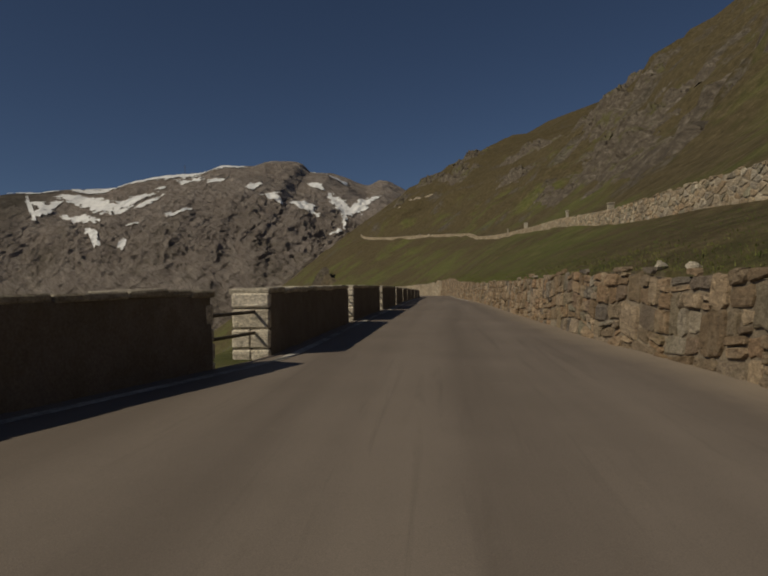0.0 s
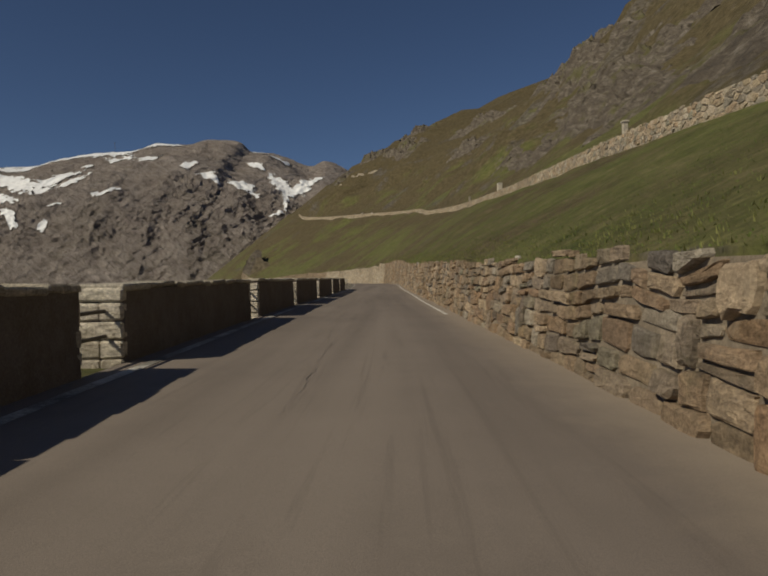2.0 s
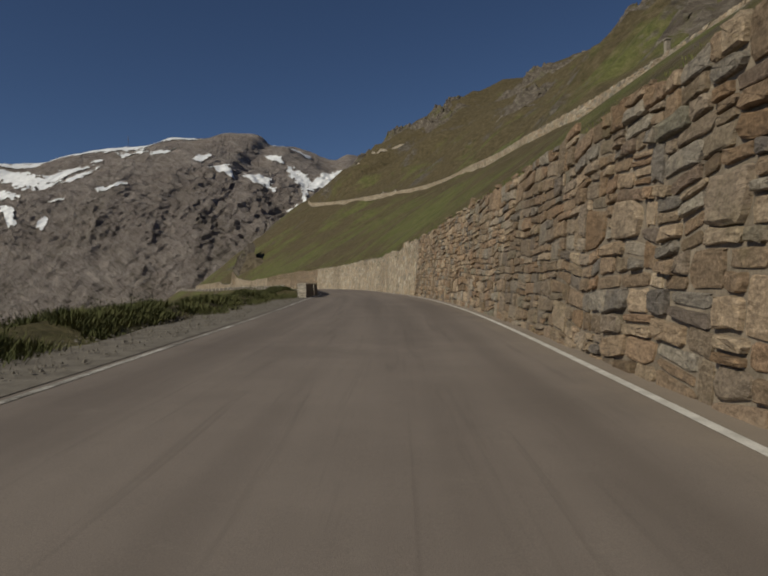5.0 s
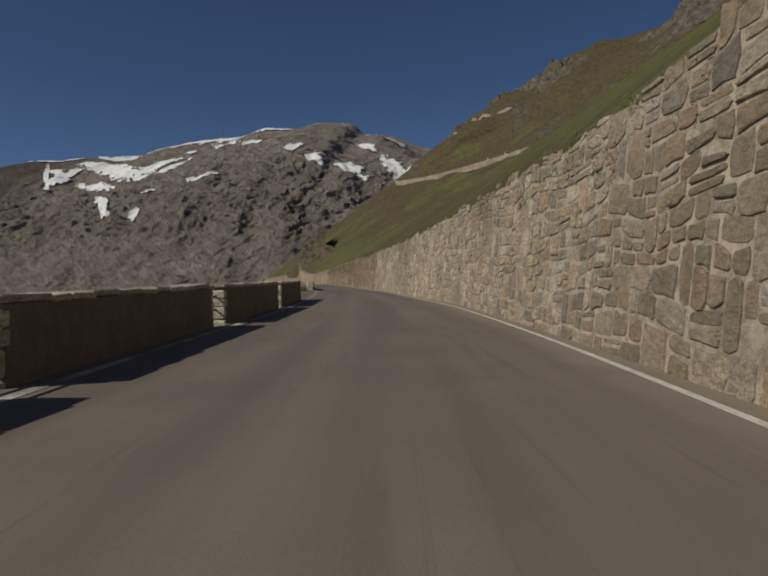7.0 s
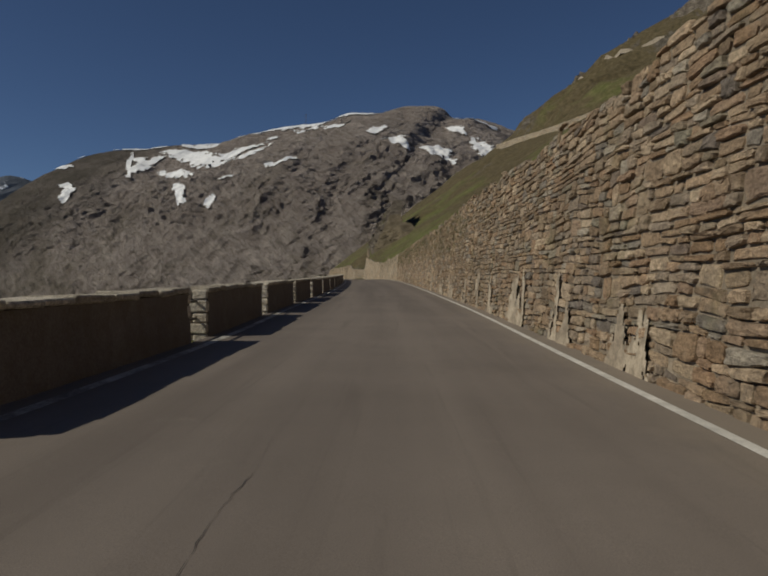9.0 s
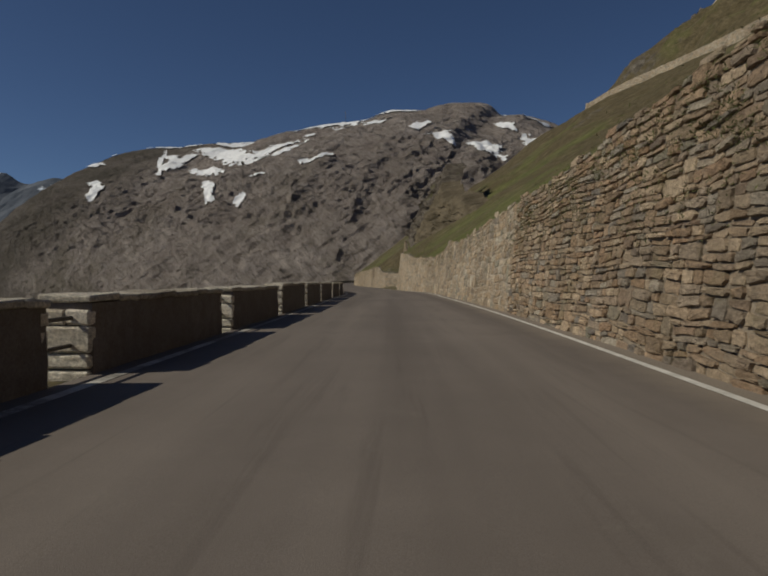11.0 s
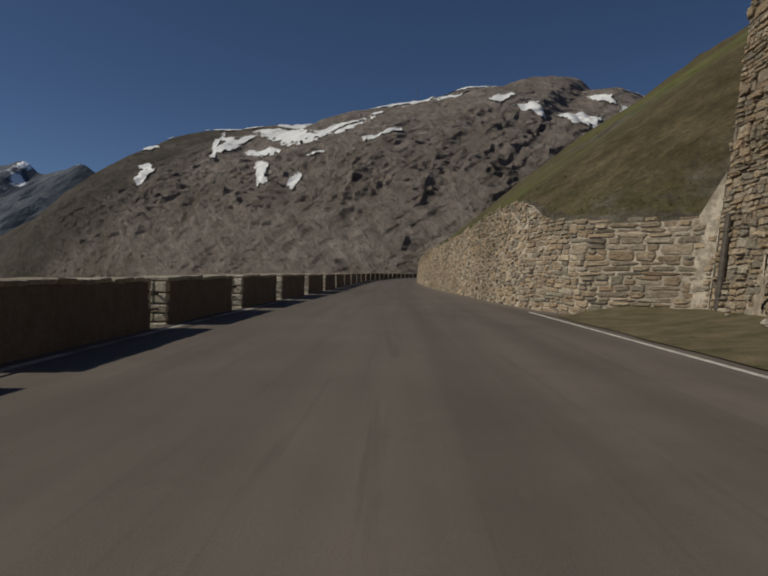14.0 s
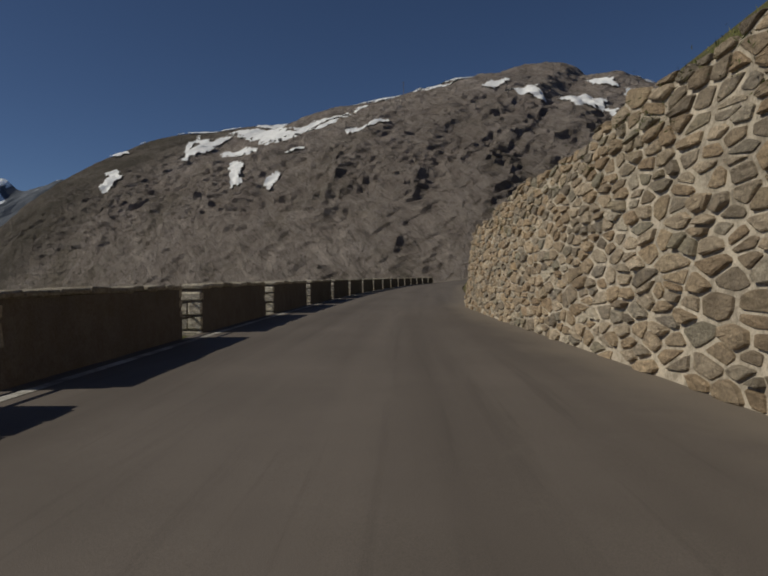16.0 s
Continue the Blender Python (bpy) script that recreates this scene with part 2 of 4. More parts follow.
ASPHALT = make_asphalt()
BROWN = [(0.096, 0.070, 0.046), (0.180, 0.133, 0.091), (0.130, 0.087, 0.053), (0.225, 0.175, 0.123), (0.146, 0.118, 0.091), (0.112, 0.084, 0.055), (0.259, 0.205, 0.146), (0.163, 0.108, 0.068), (0.085, 0.075, 0.066), (0.195, 0.172, 0.138), (0.160, 0.108, 0.070), (0.118, 0.110, 0.084)]
BEIGE = [(0.135, 0.106, 0.074), (0.216, 0.177, 0.126), (0.171, 0.133, 0.093), (0.243, 0.203, 0.152), (0.153, 0.133, 0.105), (0.198, 0.146, 0.098), (0.261, 0.226, 0.174), (0.180, 0.155, 0.119), (0.110, 0.099, 0.084), (0.265, 0.238, 0.196), (0.200, 0.148, 0.098), (0.150, 0.142, 0.108), (0.140, 0.124, 0.104)]
OCHRE = [(0.137, 0.109, 0.079), (0.210, 0.164, 0.113), (0.168, 0.124, 0.081), (0.252, 0.198, 0.137), (0.163, 0.139, 0.109), (0.201, 0.149, 0.095), (0.273, 0.224, 0.166), (0.178, 0.149, 0.113), (0.100, 0.084, 0.066), (0.262, 0.232, 0.184), (0.198, 0.146, 0.096), (0.146, 0.134, 0.102), (0.138, 0.120, 0.098)]
KINDS = {}
for kind_name, kind_tints, kind_moss, kind_gain in (("brown", BROWN, 0.3, 1.82), ("beige", BEIGE, 0.25, 2.05), ("ochre", OCHRE, 0.12, 1.82), ("umber", BROWN, 0.3, 2.0)):
    KINDS[kind_name] = (make_stone(kind_name + "_rubble_stone", kind_tints, moss=kind_moss, gain=kind_gain), make_stone(kind_name + "_rubble_joined", kind_tints, island=True, moss=kind_moss, gain=kind_gain))
BLOCK = make_stone("parapet_stone", [(0.26, 0.23, 0.185), (0.40, 0.365, 0.31), (0.33, 0.30, 0.25)])
# pale stone, brightened in colour to stand in for sun on the parapet ends
PALE = make_stone("pale_sunlit_end_stone", [(0.36, 0.325, 0.27), (0.45, 0.41, 0.35), (0.40, 0.365, 0.305)], gain=1.75)
MORTAR = make_mortar("pale_mortar", (0.34, 0.295, 0.235), (0.23, 0.198, 0.156))
EARTHY = make_mortar("brown_mortar", (0.22, 0.183, 0.138), (0.12, 0.098, 0.073))
PLASTER = make_mortar("stained_plaster", (0.36, 0.31, 0.24), (0.20, 0.165, 0.125))
CREAM = make_mortar("cream_mortar", (0.40, 0.352, 0.285), (0.26, 0.228, 0.182))
# brown masonry darkened in colour for the shade on the parapets' road face
RENDER = make_mortar("shade_toned_parapet_masonry", (0.125, 0.108, 0.098), (0.090, 0.078, 0.070))
HILL = make_hill()
MOUNTAIN = make_mountain()
SNOW = make_plain("old_snow", (0.50, 0.51, 0.53), (0.57, 0.575, 0.58), 0.05, 0.6, 1.0)
PAINT = make_plain("worn_white_road_paint", (0.29, 0.28, 0.255), (0.47, 0.455, 0.425), 4.0, 0.7, 0.003)
GRAVEL = make_plain("gravel_verge", (0.072, 0.064, 0.053), (0.150, 0.136, 0.116), 3.0, 0.95, 0.03)
STEEL = make_plain("rusty_dark_steel", (0.045, 0.04, 0.036), (0.10, 0.085, 0.07), 9.0, 0.6, 0.003, 0.4)
TAR = make_plain("crack_sealing_tar", (0.018, 0.017, 0.016), (0.03, 0.028, 0.026), 6.0, 0.5, 0.004)
MEADOW = make_plain("meadow_blades", (0.060, 0.100, 0.022), (0.120, 0.150, 0.045), 1.2, 0.9, 0.01)
BLADE = make_plain("grass_blades", (0.085, 0.105, 0.028), (0.17, 0.165, 0.065), 1.2, 0.9, 0.01)
TURF = make_plain("verge_turf", (0.042, 0.041, 0.018), (0.125, 0.100, 0.062), 1.8, 0.95, 0.08)
FAR_ROCK = make_far()
ROCK = make_rock()
OLD_LINE = make_worn_paint()
WEED = make_plain("dark_weeds", (0.032, 0.040, 0.014), (0.100, 0.098, 0.042), 1.5, 0.95, 0.01)
VALLEY = make_plain("valley_turf", (0.05, 0.05, 0.022), (0.11, 0.10, 0.06), 0.02, 0.95, 2.0)


# ---- mesh helpers ----
def mesh_object(name, verts, faces, mat, smooth=False):
    me = bpy.data.meshes.new(name)
    me.from_pydata([tuple(v) for v in verts], [], faces)
    me.materials.append(mat)
    if smooth:
        me.polygons.foreach_set("use_smooth", [True] * len(me.polygons))
    me.update()
    return new(name, me)


def part(name, ob, parent, label=""):
    ob.parent = parent
    if label:
        tagged(ob, label)
    return ob


def grid_faces(rows, cols, flip=False):
    out = []
    for i in range(rows - 1):
        for j in range(cols - 1):
            a, b, c, d = i * cols + j, i * cols + j + 1, (i + 1) * cols + j + 1, (i + 1) * cols + j
            out.append((d, c, b, a) if flip else (a, b, c, d))
    return out


def fbm(x, y, z=0.0, octaves=5, h=1.0):
    return noise.fractal((x, y, z), h, 2.0, octaves)


def table(pairs):
    """A smooth curve through (station, value) pairs."""
    xs, ys = np.array([p[0] for p in pairs], float), np.array([p[1] for p in pairs], float)
    d = np.diff(ys) / np.diff(xs)
    ms = np.concatenate([[d[0]], [2 * p * q / (p + q) if p * q > 0 else 0.0 for p, q in zip(d[:-1], d[1:])], [d[-1]]])

    def f(s):
        s = min(max(s, xs[0]), xs[-1])
        i = min(max(int(np.searchsorted(xs, s, side="right")) - 1, 0), len(xs) - 2)
        h = xs[i + 1] - xs[i]
        k = (s - xs[i]) / h
        return float((2 * k**3 - 3 * k * k + 1) * ys[i] + (k**3 - 2 * k * k + k) * h * ms[i] + (3 * k * k - 2 * k**3) * ys[i + 1] + (k**3 - k * k) * h * ms[i + 1])

    return f


# ---- the road's line: x, y, z and cross-fall (degrees) every 24 m; station 0 is 30 m on ----
LINE = [
    (-0.73, -29.95, -0.88, 1.12), (-0.16, -5.97, -0.18, 1.12), (1.67, 17.92, 0.38, 1.50), (4.21, 41.78, 0.59, 1.82),
    (6.09, 65.70, 0.72, 2.06), (7.86, 89.64, 0.83, 1.62), (9.58, 113.58, 0.98, 1.01), (10.47, 137.55, 1.11, 0.88),
    (9.72, 161.53, 1.04, 0.85), (7.03, 185.37, 1.08, 0.67), (2.98, 209.02, 1.03, 0.82), (-1.96, 232.50, 0.85, 0.49),
    (-7.61, 255.83, 0.77, 0.04), (-13.83, 279.01, 0.76, -0.67), (-20.56, 302.04, 0.70, -1.30), (-27.94, 324.87, 0.50, -1.43),
    (-36.18, 347.41, 0.16, -1.23), (-44.97, 369.74, -0.15, -0.82), (-54.09, 391.95, -0.27, -0.35), (-63.11, 414.19, -0.41, 0.29),
    (-71.60, 436.64, -0.50, 0.44), (-79.19, 459.40, -0.59, 0.44), (-85.81, 482.47, -0.68, 0.44), (-91.47, 505.79, -0.77, 0.44), (-96.14, 529.33, -0.86, 0.44),
]


class Road:
    def __init__(self, pts):
        p = np.array(pts)
        dense = []
        ext = np.vstack([2 * p[0] - p[1], p, 2 * p[-1] - p[-2]])
        for i in range(1, len(ext) - 2):
            for k in np.arange(0, 1, 0.025):
                a, b, c, d = ext[i - 1], ext[i], ext[i + 1], ext[i + 2]
                dense.append(0.5 * (2 * b + (c - a) * k + (2 * a - 5 * b + 4 * c - d) * k * k + (3 * b - a - 3 * c + d) * k**3))
        self.p = np.array(dense)
        step = np.linalg.norm(np.diff(self.p[:, :3], axis=0), axis=1)
        self.s = np.concatenate([[0], np.cumsum(step)]) - 30.0
        g = np.gradient(self.p[:, :2], axis=0)
        self.h = g / np.linalg.norm(g, axis=1)[:, None]

    def frame_at(self, s):
        """Centre, direction and right-hand side (both level) and cross-fall at station s."""
        if s < self.s[0] or s > self.s[-1]:
            i = 0 if s < self.s[0] else -1
            h = self.h[i]
            c = self.p[i, :3] + np.array([h[0], h[1], 0]) * (s - self.s[i])
            b = self.p[i, 3]
        else:
            c = np.array([np.interp(s, self.s, self.p[:, k]) for k in range(3)])
            b = np.interp(s, self.s, self.p[:, 3])
            h = np.array([np.interp(s, self.s, self.h[:, k]) for k in range(2)])
            h = h / np.linalg.norm(h)
        return c, h, np.array([h[1], -h[0]]), math.tan(radians(b))

    def at(self, s, u, z=0.0):
        """The point u metres to the right of the line and z above the road there."""
        c, h, r, fall = self.frame_at(s)
        uu = max(min(u, 6.0), -6.0)
        return Vector((c[0] + u * r[0], c[1] + u * r[1], c[2] - fall * uu + z))


ROAD = Road(LINE)
# edges, in metres right of the line
LEFT = table([(-40, -9.0), (-5, -5.8), (4, -3.6), (5.3, -3.2), (7, -2.7), (8.6, -2.35), (17, -2.3), (25, -2.4), (34, -2.65), (41, -2.95), (52, -3.1), (60, -3.05), (73, -2.9), (95, -3.0), (124, -3.55), (148, -3.85), (156, -3.6), (164, -3.4), (172, -3.4), (186, -3.05), (200, -2.9), (212, -3.0), (224, -3.1), (236, -2.95), (248, -3.2), (256, -3.15), (318, -2.9), (328, -2.66), (335, -2.6), (342, -2.72), (350, -3.1), (365, -3.78), (376, -4.15), (385, -4.25), (398, -4.0), (405, -3.75), (418, -3.55), (436, -3.6), (449, -3.68), (560, -3.7)])
RLINE = table([(-40, 2.4), (7, 2.35), (12, 2.0), (35, 1.7), (52, 1.53), (60, 1.52), (70, 1.6), (95, 1.75), (128, 2.24), (136, 2.2), (146, 2.2), (155, 2.3), (166, 2.4), (176, 2.55), (186, 2.58), (195, 2.3), (205, 2.2), (216, 2.14), (225, 2.1), (234, 2.15), (246, 2.33), (257, 2.4), (290, 2.7), (320, 3.02), (324, 3.2), (334, 3.45), (350, 3.5), (366, 3.46), (372, 3.65), (380, 3.75), (394, 3.7), (411, 2.95), (424, 2.55), (436, 2.2), (448, 1.75), (470, 1.7), (560, 2.0)])
WALL = table([(-40, 3.2), (7, 3.0), (12, 2.6), (30, 2.15), (50, 1.93), (60, 2.0), (95, 2.15), (128, 2.6), (146, 2.6), (155, 2.68), (170, 2.86), (186, 2.95), (201, 2.6), (225, 2.5), (248, 2.75), (257, 2.82), (320, 3.4), (336, 3.95), (352, 4.0), (366.3, 4.08), (366.7, 5.0), (371, 5.4), (376, 5.8), (383, 6.5), (389.85, 7.1), (391.2, 5.9), (392.4, 4.8), (394.2, 4.25), (399.3, 3.75), (405, 3.52), (413, 3.25), (424, 2.85), (436, 2.6), (442, 2.42), (448, 2.15), (453, 2.0), (456, 2.1), (462, 2.6), (480, 3.0), (560, 3.0)])
WTOP = table([(-40, 1.1), (8, 1.15), (13, 1.22), (25, 1.12), (34, 1.22), (46, 1.3), (52, 1.4), (60, 1.6), (94, 2.25), (126, 3.3), (136, 3.5), (147, 3.5), (155, 3.6), (158.5, 3.85), (162, 3.35), (168, 3.55), (175, 3.3), (190, 3.42), (203, 3.28), (226, 3.5), (236, 3.42), (250, 3.75), (262, 3.6), (280, 3.5), (300, 3.1), (319, 2.85), (323.5, 3.08), (327, 2.75), (333, 2.7), (343, 3.0), (352, 3.4), (358, 4.0), (364, 4.4), (372, 5.0), (380, 6.2), (386, 7.1), (389.78, 7.5), (389.88, 2.5), (391.5, 2.45), (393.5, 2.6), (398.5, 3.6), (404, 3.5), (413, 3.25), (424, 3.15), (436, 3.15), (442, 3.0), (448, 2.75), (452.5, 2.4), (454, 0.6), (458, 0.3), (560, 0.3)])
TERR_U = table([(-60, 8.5), (0, 8.8), (30, 9.2), (55, 11), (80, 13.2), (112, 15.2), (146, 17.3), (173, 19.3), (194, 23), (223, 30.5), (260, 40), (300, 47.5), (343, 50), (400, 51), (440, 57), (520, 90), (700, 150)])
TERR_Z = table([(-60, 2.3), (0, 2.6), (30, 3.9), (75, 8.0), (117, 11.0), (191, 16.5), (230, 21.5), (322, 30), (430, 41), (520, 66), (700, 110)])
STEEP = table([(-60, 1.08), (150, 1.08), (200, 1.02), (270, 0.86), (330, 0.77), (440, 0.77), (520, 0.95), (600, 1.08), (700, 1.05)])
FLANK = table([(0, 3), (20, 14), (55, 39), (90, 73), (130, 104), (170, 126), (230, 150), (300, 180), (420, 190)])
LEAN = 0.10       # batter of the retaining walls
# stretches with no parapet, where the verge lies open
OPEN = [(87.0, 148.2), (193.3, 223.2)]


def is_open(s):
    """1 in the open stretches, 0 elsewhere, with soft ends."""
    return max(min(max(min(s - a, b - s) / 2.0, 0.0), 1.0) for a, b in OPEN)


# ---- ground: hillside, road bench and the slope below, one sheet ----
def hill_height(s, u):
    """Height above the road's edge of the ground at (s, u)."""
    left, wall, top = LEFT(s), WALL(s), WTOP(s)
    if u < left - 0.02:
        d = left - u
        o = is_open(s)
        bank = 1.2 + 3.6 * o
        z = -0.04 - 0.04 * min(d, bank) - 0.75 * max(d - bank, 0)
        if o > 0 and d > 0.8:
            z += o * 0.42 * math.exp(-((d - 2.6) / 0.8) ** 2) * (1 + 0.5 * fbm(s * 0.3, u * 0.3, 2, 3))
        return max(z, -170) + (fbm(s * 0.05, u * 0.05, 3, 5) * min((d - bank) * 0.12, 6.0) if d > bank else 0)
    foot = wall + LEAN * top
    if u < foot + 0.25:
        return -0.06
    tu, tz = max(TERR_U(s), foot + 6), TERR_Z(s)
    v = u - foot - 0.25
    if u < tu:
        k = v / (tu - foot - 0.25)
        z = top - 0.02 + (tz - top) * k + 0.9 * math.sin(math.pi * k) * (0.25 if s < 90 else 0.7)
    elif u < tu + 5:
        z = tz + 0.5 * (u - tu)
    else:
        z = tz + 2.5 + (FLANK(u) - FLANK(tu + 5)) * STEEP(s)
    rough = min(v * 0.09, 7.0) * min(0.25 + abs(u - tu - 2) * 0.05, 1.0)
    crag = max(fbm(s * 0.018 + 4, u * 0.02, 9, 3) - 0.05, 0) * min(v * 0.25, 9.0) if u > tu + 5 else 0
    return z + fbm(s * 0.04, u * 0.06, 7, 7, 0.75) * rough * 0.7 + crag * noise.ridged_multi_fractal((s * 0.11, u * 0.15, 2.0), 0.8, 2.1, 5, 1.0, 2.0) * 0.6


def build_ground():
    ss = list(np.arange(-60, 130, 1.6)) + list(np.arange(130, 389.2, 1.5)) + [389.3, 389.76, 389.90, 390.2, 390.6, 391.0, 391.4, 392.2] + list(np.arange(393.5, 470, 1.5)) + list(np.arange(470, 1100, 6.0))
    off = [0.26, 0.5, 0.8, 1.3, 1.9, 2.6, 3.5, 4.6, 6, 7.5, 9, 11, 13, 15, 17.5, 20, 23, 26, 29, 32, 35, 38, 42, 46, 50, 54, 58, 63, 68, 73, 79, 85, 92, 100, 108, 117, 127, 138, 150, 164, 180, 200, 225, 260, 310, 370, 430]
    low = [320, 260, 210, 170, 135, 105, 82, 62, 46, 34, 25, 18, 13, 10, 7.5, 6, 5.2, 4.6, 4.0, 3.5, 3.0, 2.5, 2.0, 1.5, 1.0, 0.5]
    verts = []
    for s in ss:
        left, foot = LEFT(s) - 0.02, WALL(s) + LEAN * WTOP(s)
        us = [left - d for d in low] + [left, 0.0, foot + 0.05, foot + 0.24] + [foot + d for d in off]
        for u in us:
            verts.append(ROAD.at(s, u, hill_height(s, u)))
    ob = mesh_object("ground", verts, grid_faces(len(ss), len(us), True), HILL, smooth=True)
    return tagged(ob, "grassy alpine hillside with rock and bare earth", "hillside", kind="structure")


build_ground()


def outcrop(s0, u0, half_s, half_u, proud, seed):
    """A patch of bare broken rock standing out of the turf."""
    step = max(min(half_s, half_u) / 22, 0.5)
    ni, nj = int(2 * half_s / step) + 1, int(2 * half_u / step) + 1
    verts = []
    for i in range(ni):
        for j in range(nj):
            s, u = s0 - half_s + i * step, u0 - half_u + j * step
            r = math.hypot((s - s0) / half_s, (u - u0) / half_u) + 0.55 * fbm(s * 1.6 / half_s, u * 1.6 / half_u, seed, 5)
            rise = proud * (1.0 - r * 1.35)
            crags = proud * 1.1 * (noise.ridged_multi_fractal((s * 0.16, u * 0.22, seed), 0.7, 2.2, 6, 1.0, 2.0) - 0.9) if r < 1 else 0
            verts.append(ROAD.at(s + 0.6 * fbm(s, u, seed, 3), u, hill_height(s, u) + rise + crags * max(1 - r, 0.1)))
    ob = mesh_object("rock_outcrop", verts, grid_faces(ni, nj, True), ROCK)
    tagged(ob, "broken grey-brown rock standing out of the turf", "rock", "rock outcrops on the hillside")


for i, row in enumerate([(148, 38, 30, 13, 2.2), (160, 56, 24, 12, 2.6), (112, 30, 12, 7, 1.2), (205, 74, 20, 12, 2.0), (232, 100, 26, 14, 2.6), (265, 118, 24, 12, 2.4), (300, 88, 18, 8, 1.4), (345, 128, 26, 12, 2.4), (400, 110, 22, 10, 1.8), (455, 92, 26, 9, 2.0), (480, 118, 26, 12, 2.5), (500, 160, 30, 14, 3.0), (75, 24, 8, 4, 0.8), (92, 36, 14, 7, 1.3), (60, 40, 16, 8, 1.5)] ):
    outcrop(*row, i * 5.3)

# ---- far mountain across the valley ----
RIDGE_Z = table([(-1390, -160), (-960, -62), (-800, 29), (-740, 88), (-705, 118), (-685, 142), (-665, 166), (-645, 177), (-620, 185), (-590, 191), (-560, 199), (-525, 204), (-490, 208), (-450, 225), (-400, 236), (-350, 242), (-300, 259), (-260, 262), (-210, 275), (-185, 275), (-165, 273), (-140, 255), (-110, 257), (-70, 244), (-30, 231), (0, 241), (60, 217), (130, 204), (320, 183), (750, 183)])
RIDGE_Y = table([(-1398, 857), (-968, 910), (-796, 986), (-688, 1050), (-602, 1125), (-484, 1211), (-323, 1265), (-157, 1323), (0, 1351), (322, 1330), (752, 1287)])
FOOT_Y = table([(-1398, 642), (-968, 706), (-699, 814), (-538, 787), (-366, 760), (-215, 738), (0, 749), (322, 814), (752, 857)])


def mountain_base(x, y):
    """Smooth height of the mountain, and how far up its face the point lies (0 foot, 1 ridge)."""
    rz, ry, fy = RIDGE_Z(x), RIDGE_Y(x), FOOT_Y(x)
    t = (y - fy) / (ry - fy)
    if t < 0:
        z = max(-64 + (y - fy) * 0.8, -185)
    elif t < 1:
        z = -64 + (rz + 64) * t**0.52
    else:
        z = rz - (y - ry) * 0.35
    return z, t


def mountain_point(x, y, lift=0.0):
    """The rock's surface: ribs and folds pushed out along the face's own direction."""
    z, t = mountain_base(x, y)
    gx, gy = (mountain_base(x + 3, y)[0] - z) / 3, (mountain_base(x, y + 3)[0] - z) / 3
    k = min(max(t * 6, 0.55), 1.0) * min(max(abs(t - 1) * 6, 0.45), 1.0)
    low = min(max(1.35 - t * 1.5, 0.42), 1.0)
    a, b, d = x * 0.8 + z * 0.6, z * 0.8 - x * 0.6, y
    w = 14 * fbm(x * 0.014, y * 0.014, z * 0.014, 3)
    out = 8 * fbm(x * 0.008, y * 0.008, 1.0, 4, 0.8)
    out += low * 3.6 * (noise.ridged_multi_fractal(((a + w) * 0.013, d * 0.014, (b + w) * 0.046), 0.8, 2.1, 5, 1.0, 2.0) - 1.1)
    out += low * 2.5 * (noise.ridged_multi_fractal(((a - w) * 0.04, d * 0.03, b * 0.09), 0.75, 2.2, 4, 1.0, 2.0) - 1.1)
    out += (0.3 + low) * 1.3 * (noise.ridged_multi_fractal((a * 0.13, d * 0.08, b * 0.16), 0.7, 2.2, 3, 1.0, 2.0) - 1.1)
    steep = min(max(1.25 - t * 2.0, 0.0), 1.0) * min(max((x + 600) / 80, 0.0), 1.0)
    out += steep * 6.5 * (noise.ridged_multi_fractal(((x + 0.7 * w) * 0.019, d * 0.008, z * 0.005), 0.75, 2.1, 5, 1.0, 2.0) - 1.1)
    k *= min(max((x + 740) / 170, 0.28), 1.0)
    v = Vector((-gx, -gy, 1.0)).normalized() * (out * k + lift)
    return v + Vector((x, y, z))


def build_mountain():
    xs = list(np.arange(-1390, -800, 12.0)) + list(np.arange(-800, 60, 2.7)) + list(np.arange(60, 750, 16.0))
    ts = np.concatenate([np.linspace(-0.45, 0, 24, endpoint=False), np.linspace(0, 1.0, 250) ** 1.35, np.linspace(1.02, 1.6, 8)])
    verts = []
    for x in xs:
        fy, ry = FOOT_Y(x), RIDGE_Y(x)
        for t in ts:
            y = fy + (ry - fy) * t
            verts.append(mountain_point(x, y))
    ob = mesh_object("mountain", verts, grid_faces(len(xs), len(ts)), MOUNTAIN)
    return tagged(ob, "grey rocky mountain face across the valley", "mountain", kind="structure")


build_mountain()

# snow lying on the mountain: both ends of each patch (x, y) and its width
SNOW_WEST = [(-499, 1192, -376, 1240, 30), (-623, 1106, -565, 1143, 6), (-585, 1086, -521, 986, 6), (-521, 986, -523, 1066, 18), (-577, 1077, -529, 1031, 14), (-540, 1109, -455, 1045, 30), (-434, 1000, -373, 1040, 30), (-403, 972, -375, 989, 17), (-365, 978, -346, 1022, 19), (-303, 916, -277, 934, 14), (-491, 1009, -414, 941, 14), (-403, 908, -376, 866, 10), (-352, 908, -340, 909, 14), (-341, 854, -344, 878, 9), (-292, 1092, -256, 1095, 30), (-361, 1192, -314, 1125, 30), (-206, 1021, -199, 1053, 15), (-183, 991, -161, 997, 16), (-170, 983, -149, 966, 14), (-135, 996, -103, 981, 17)]
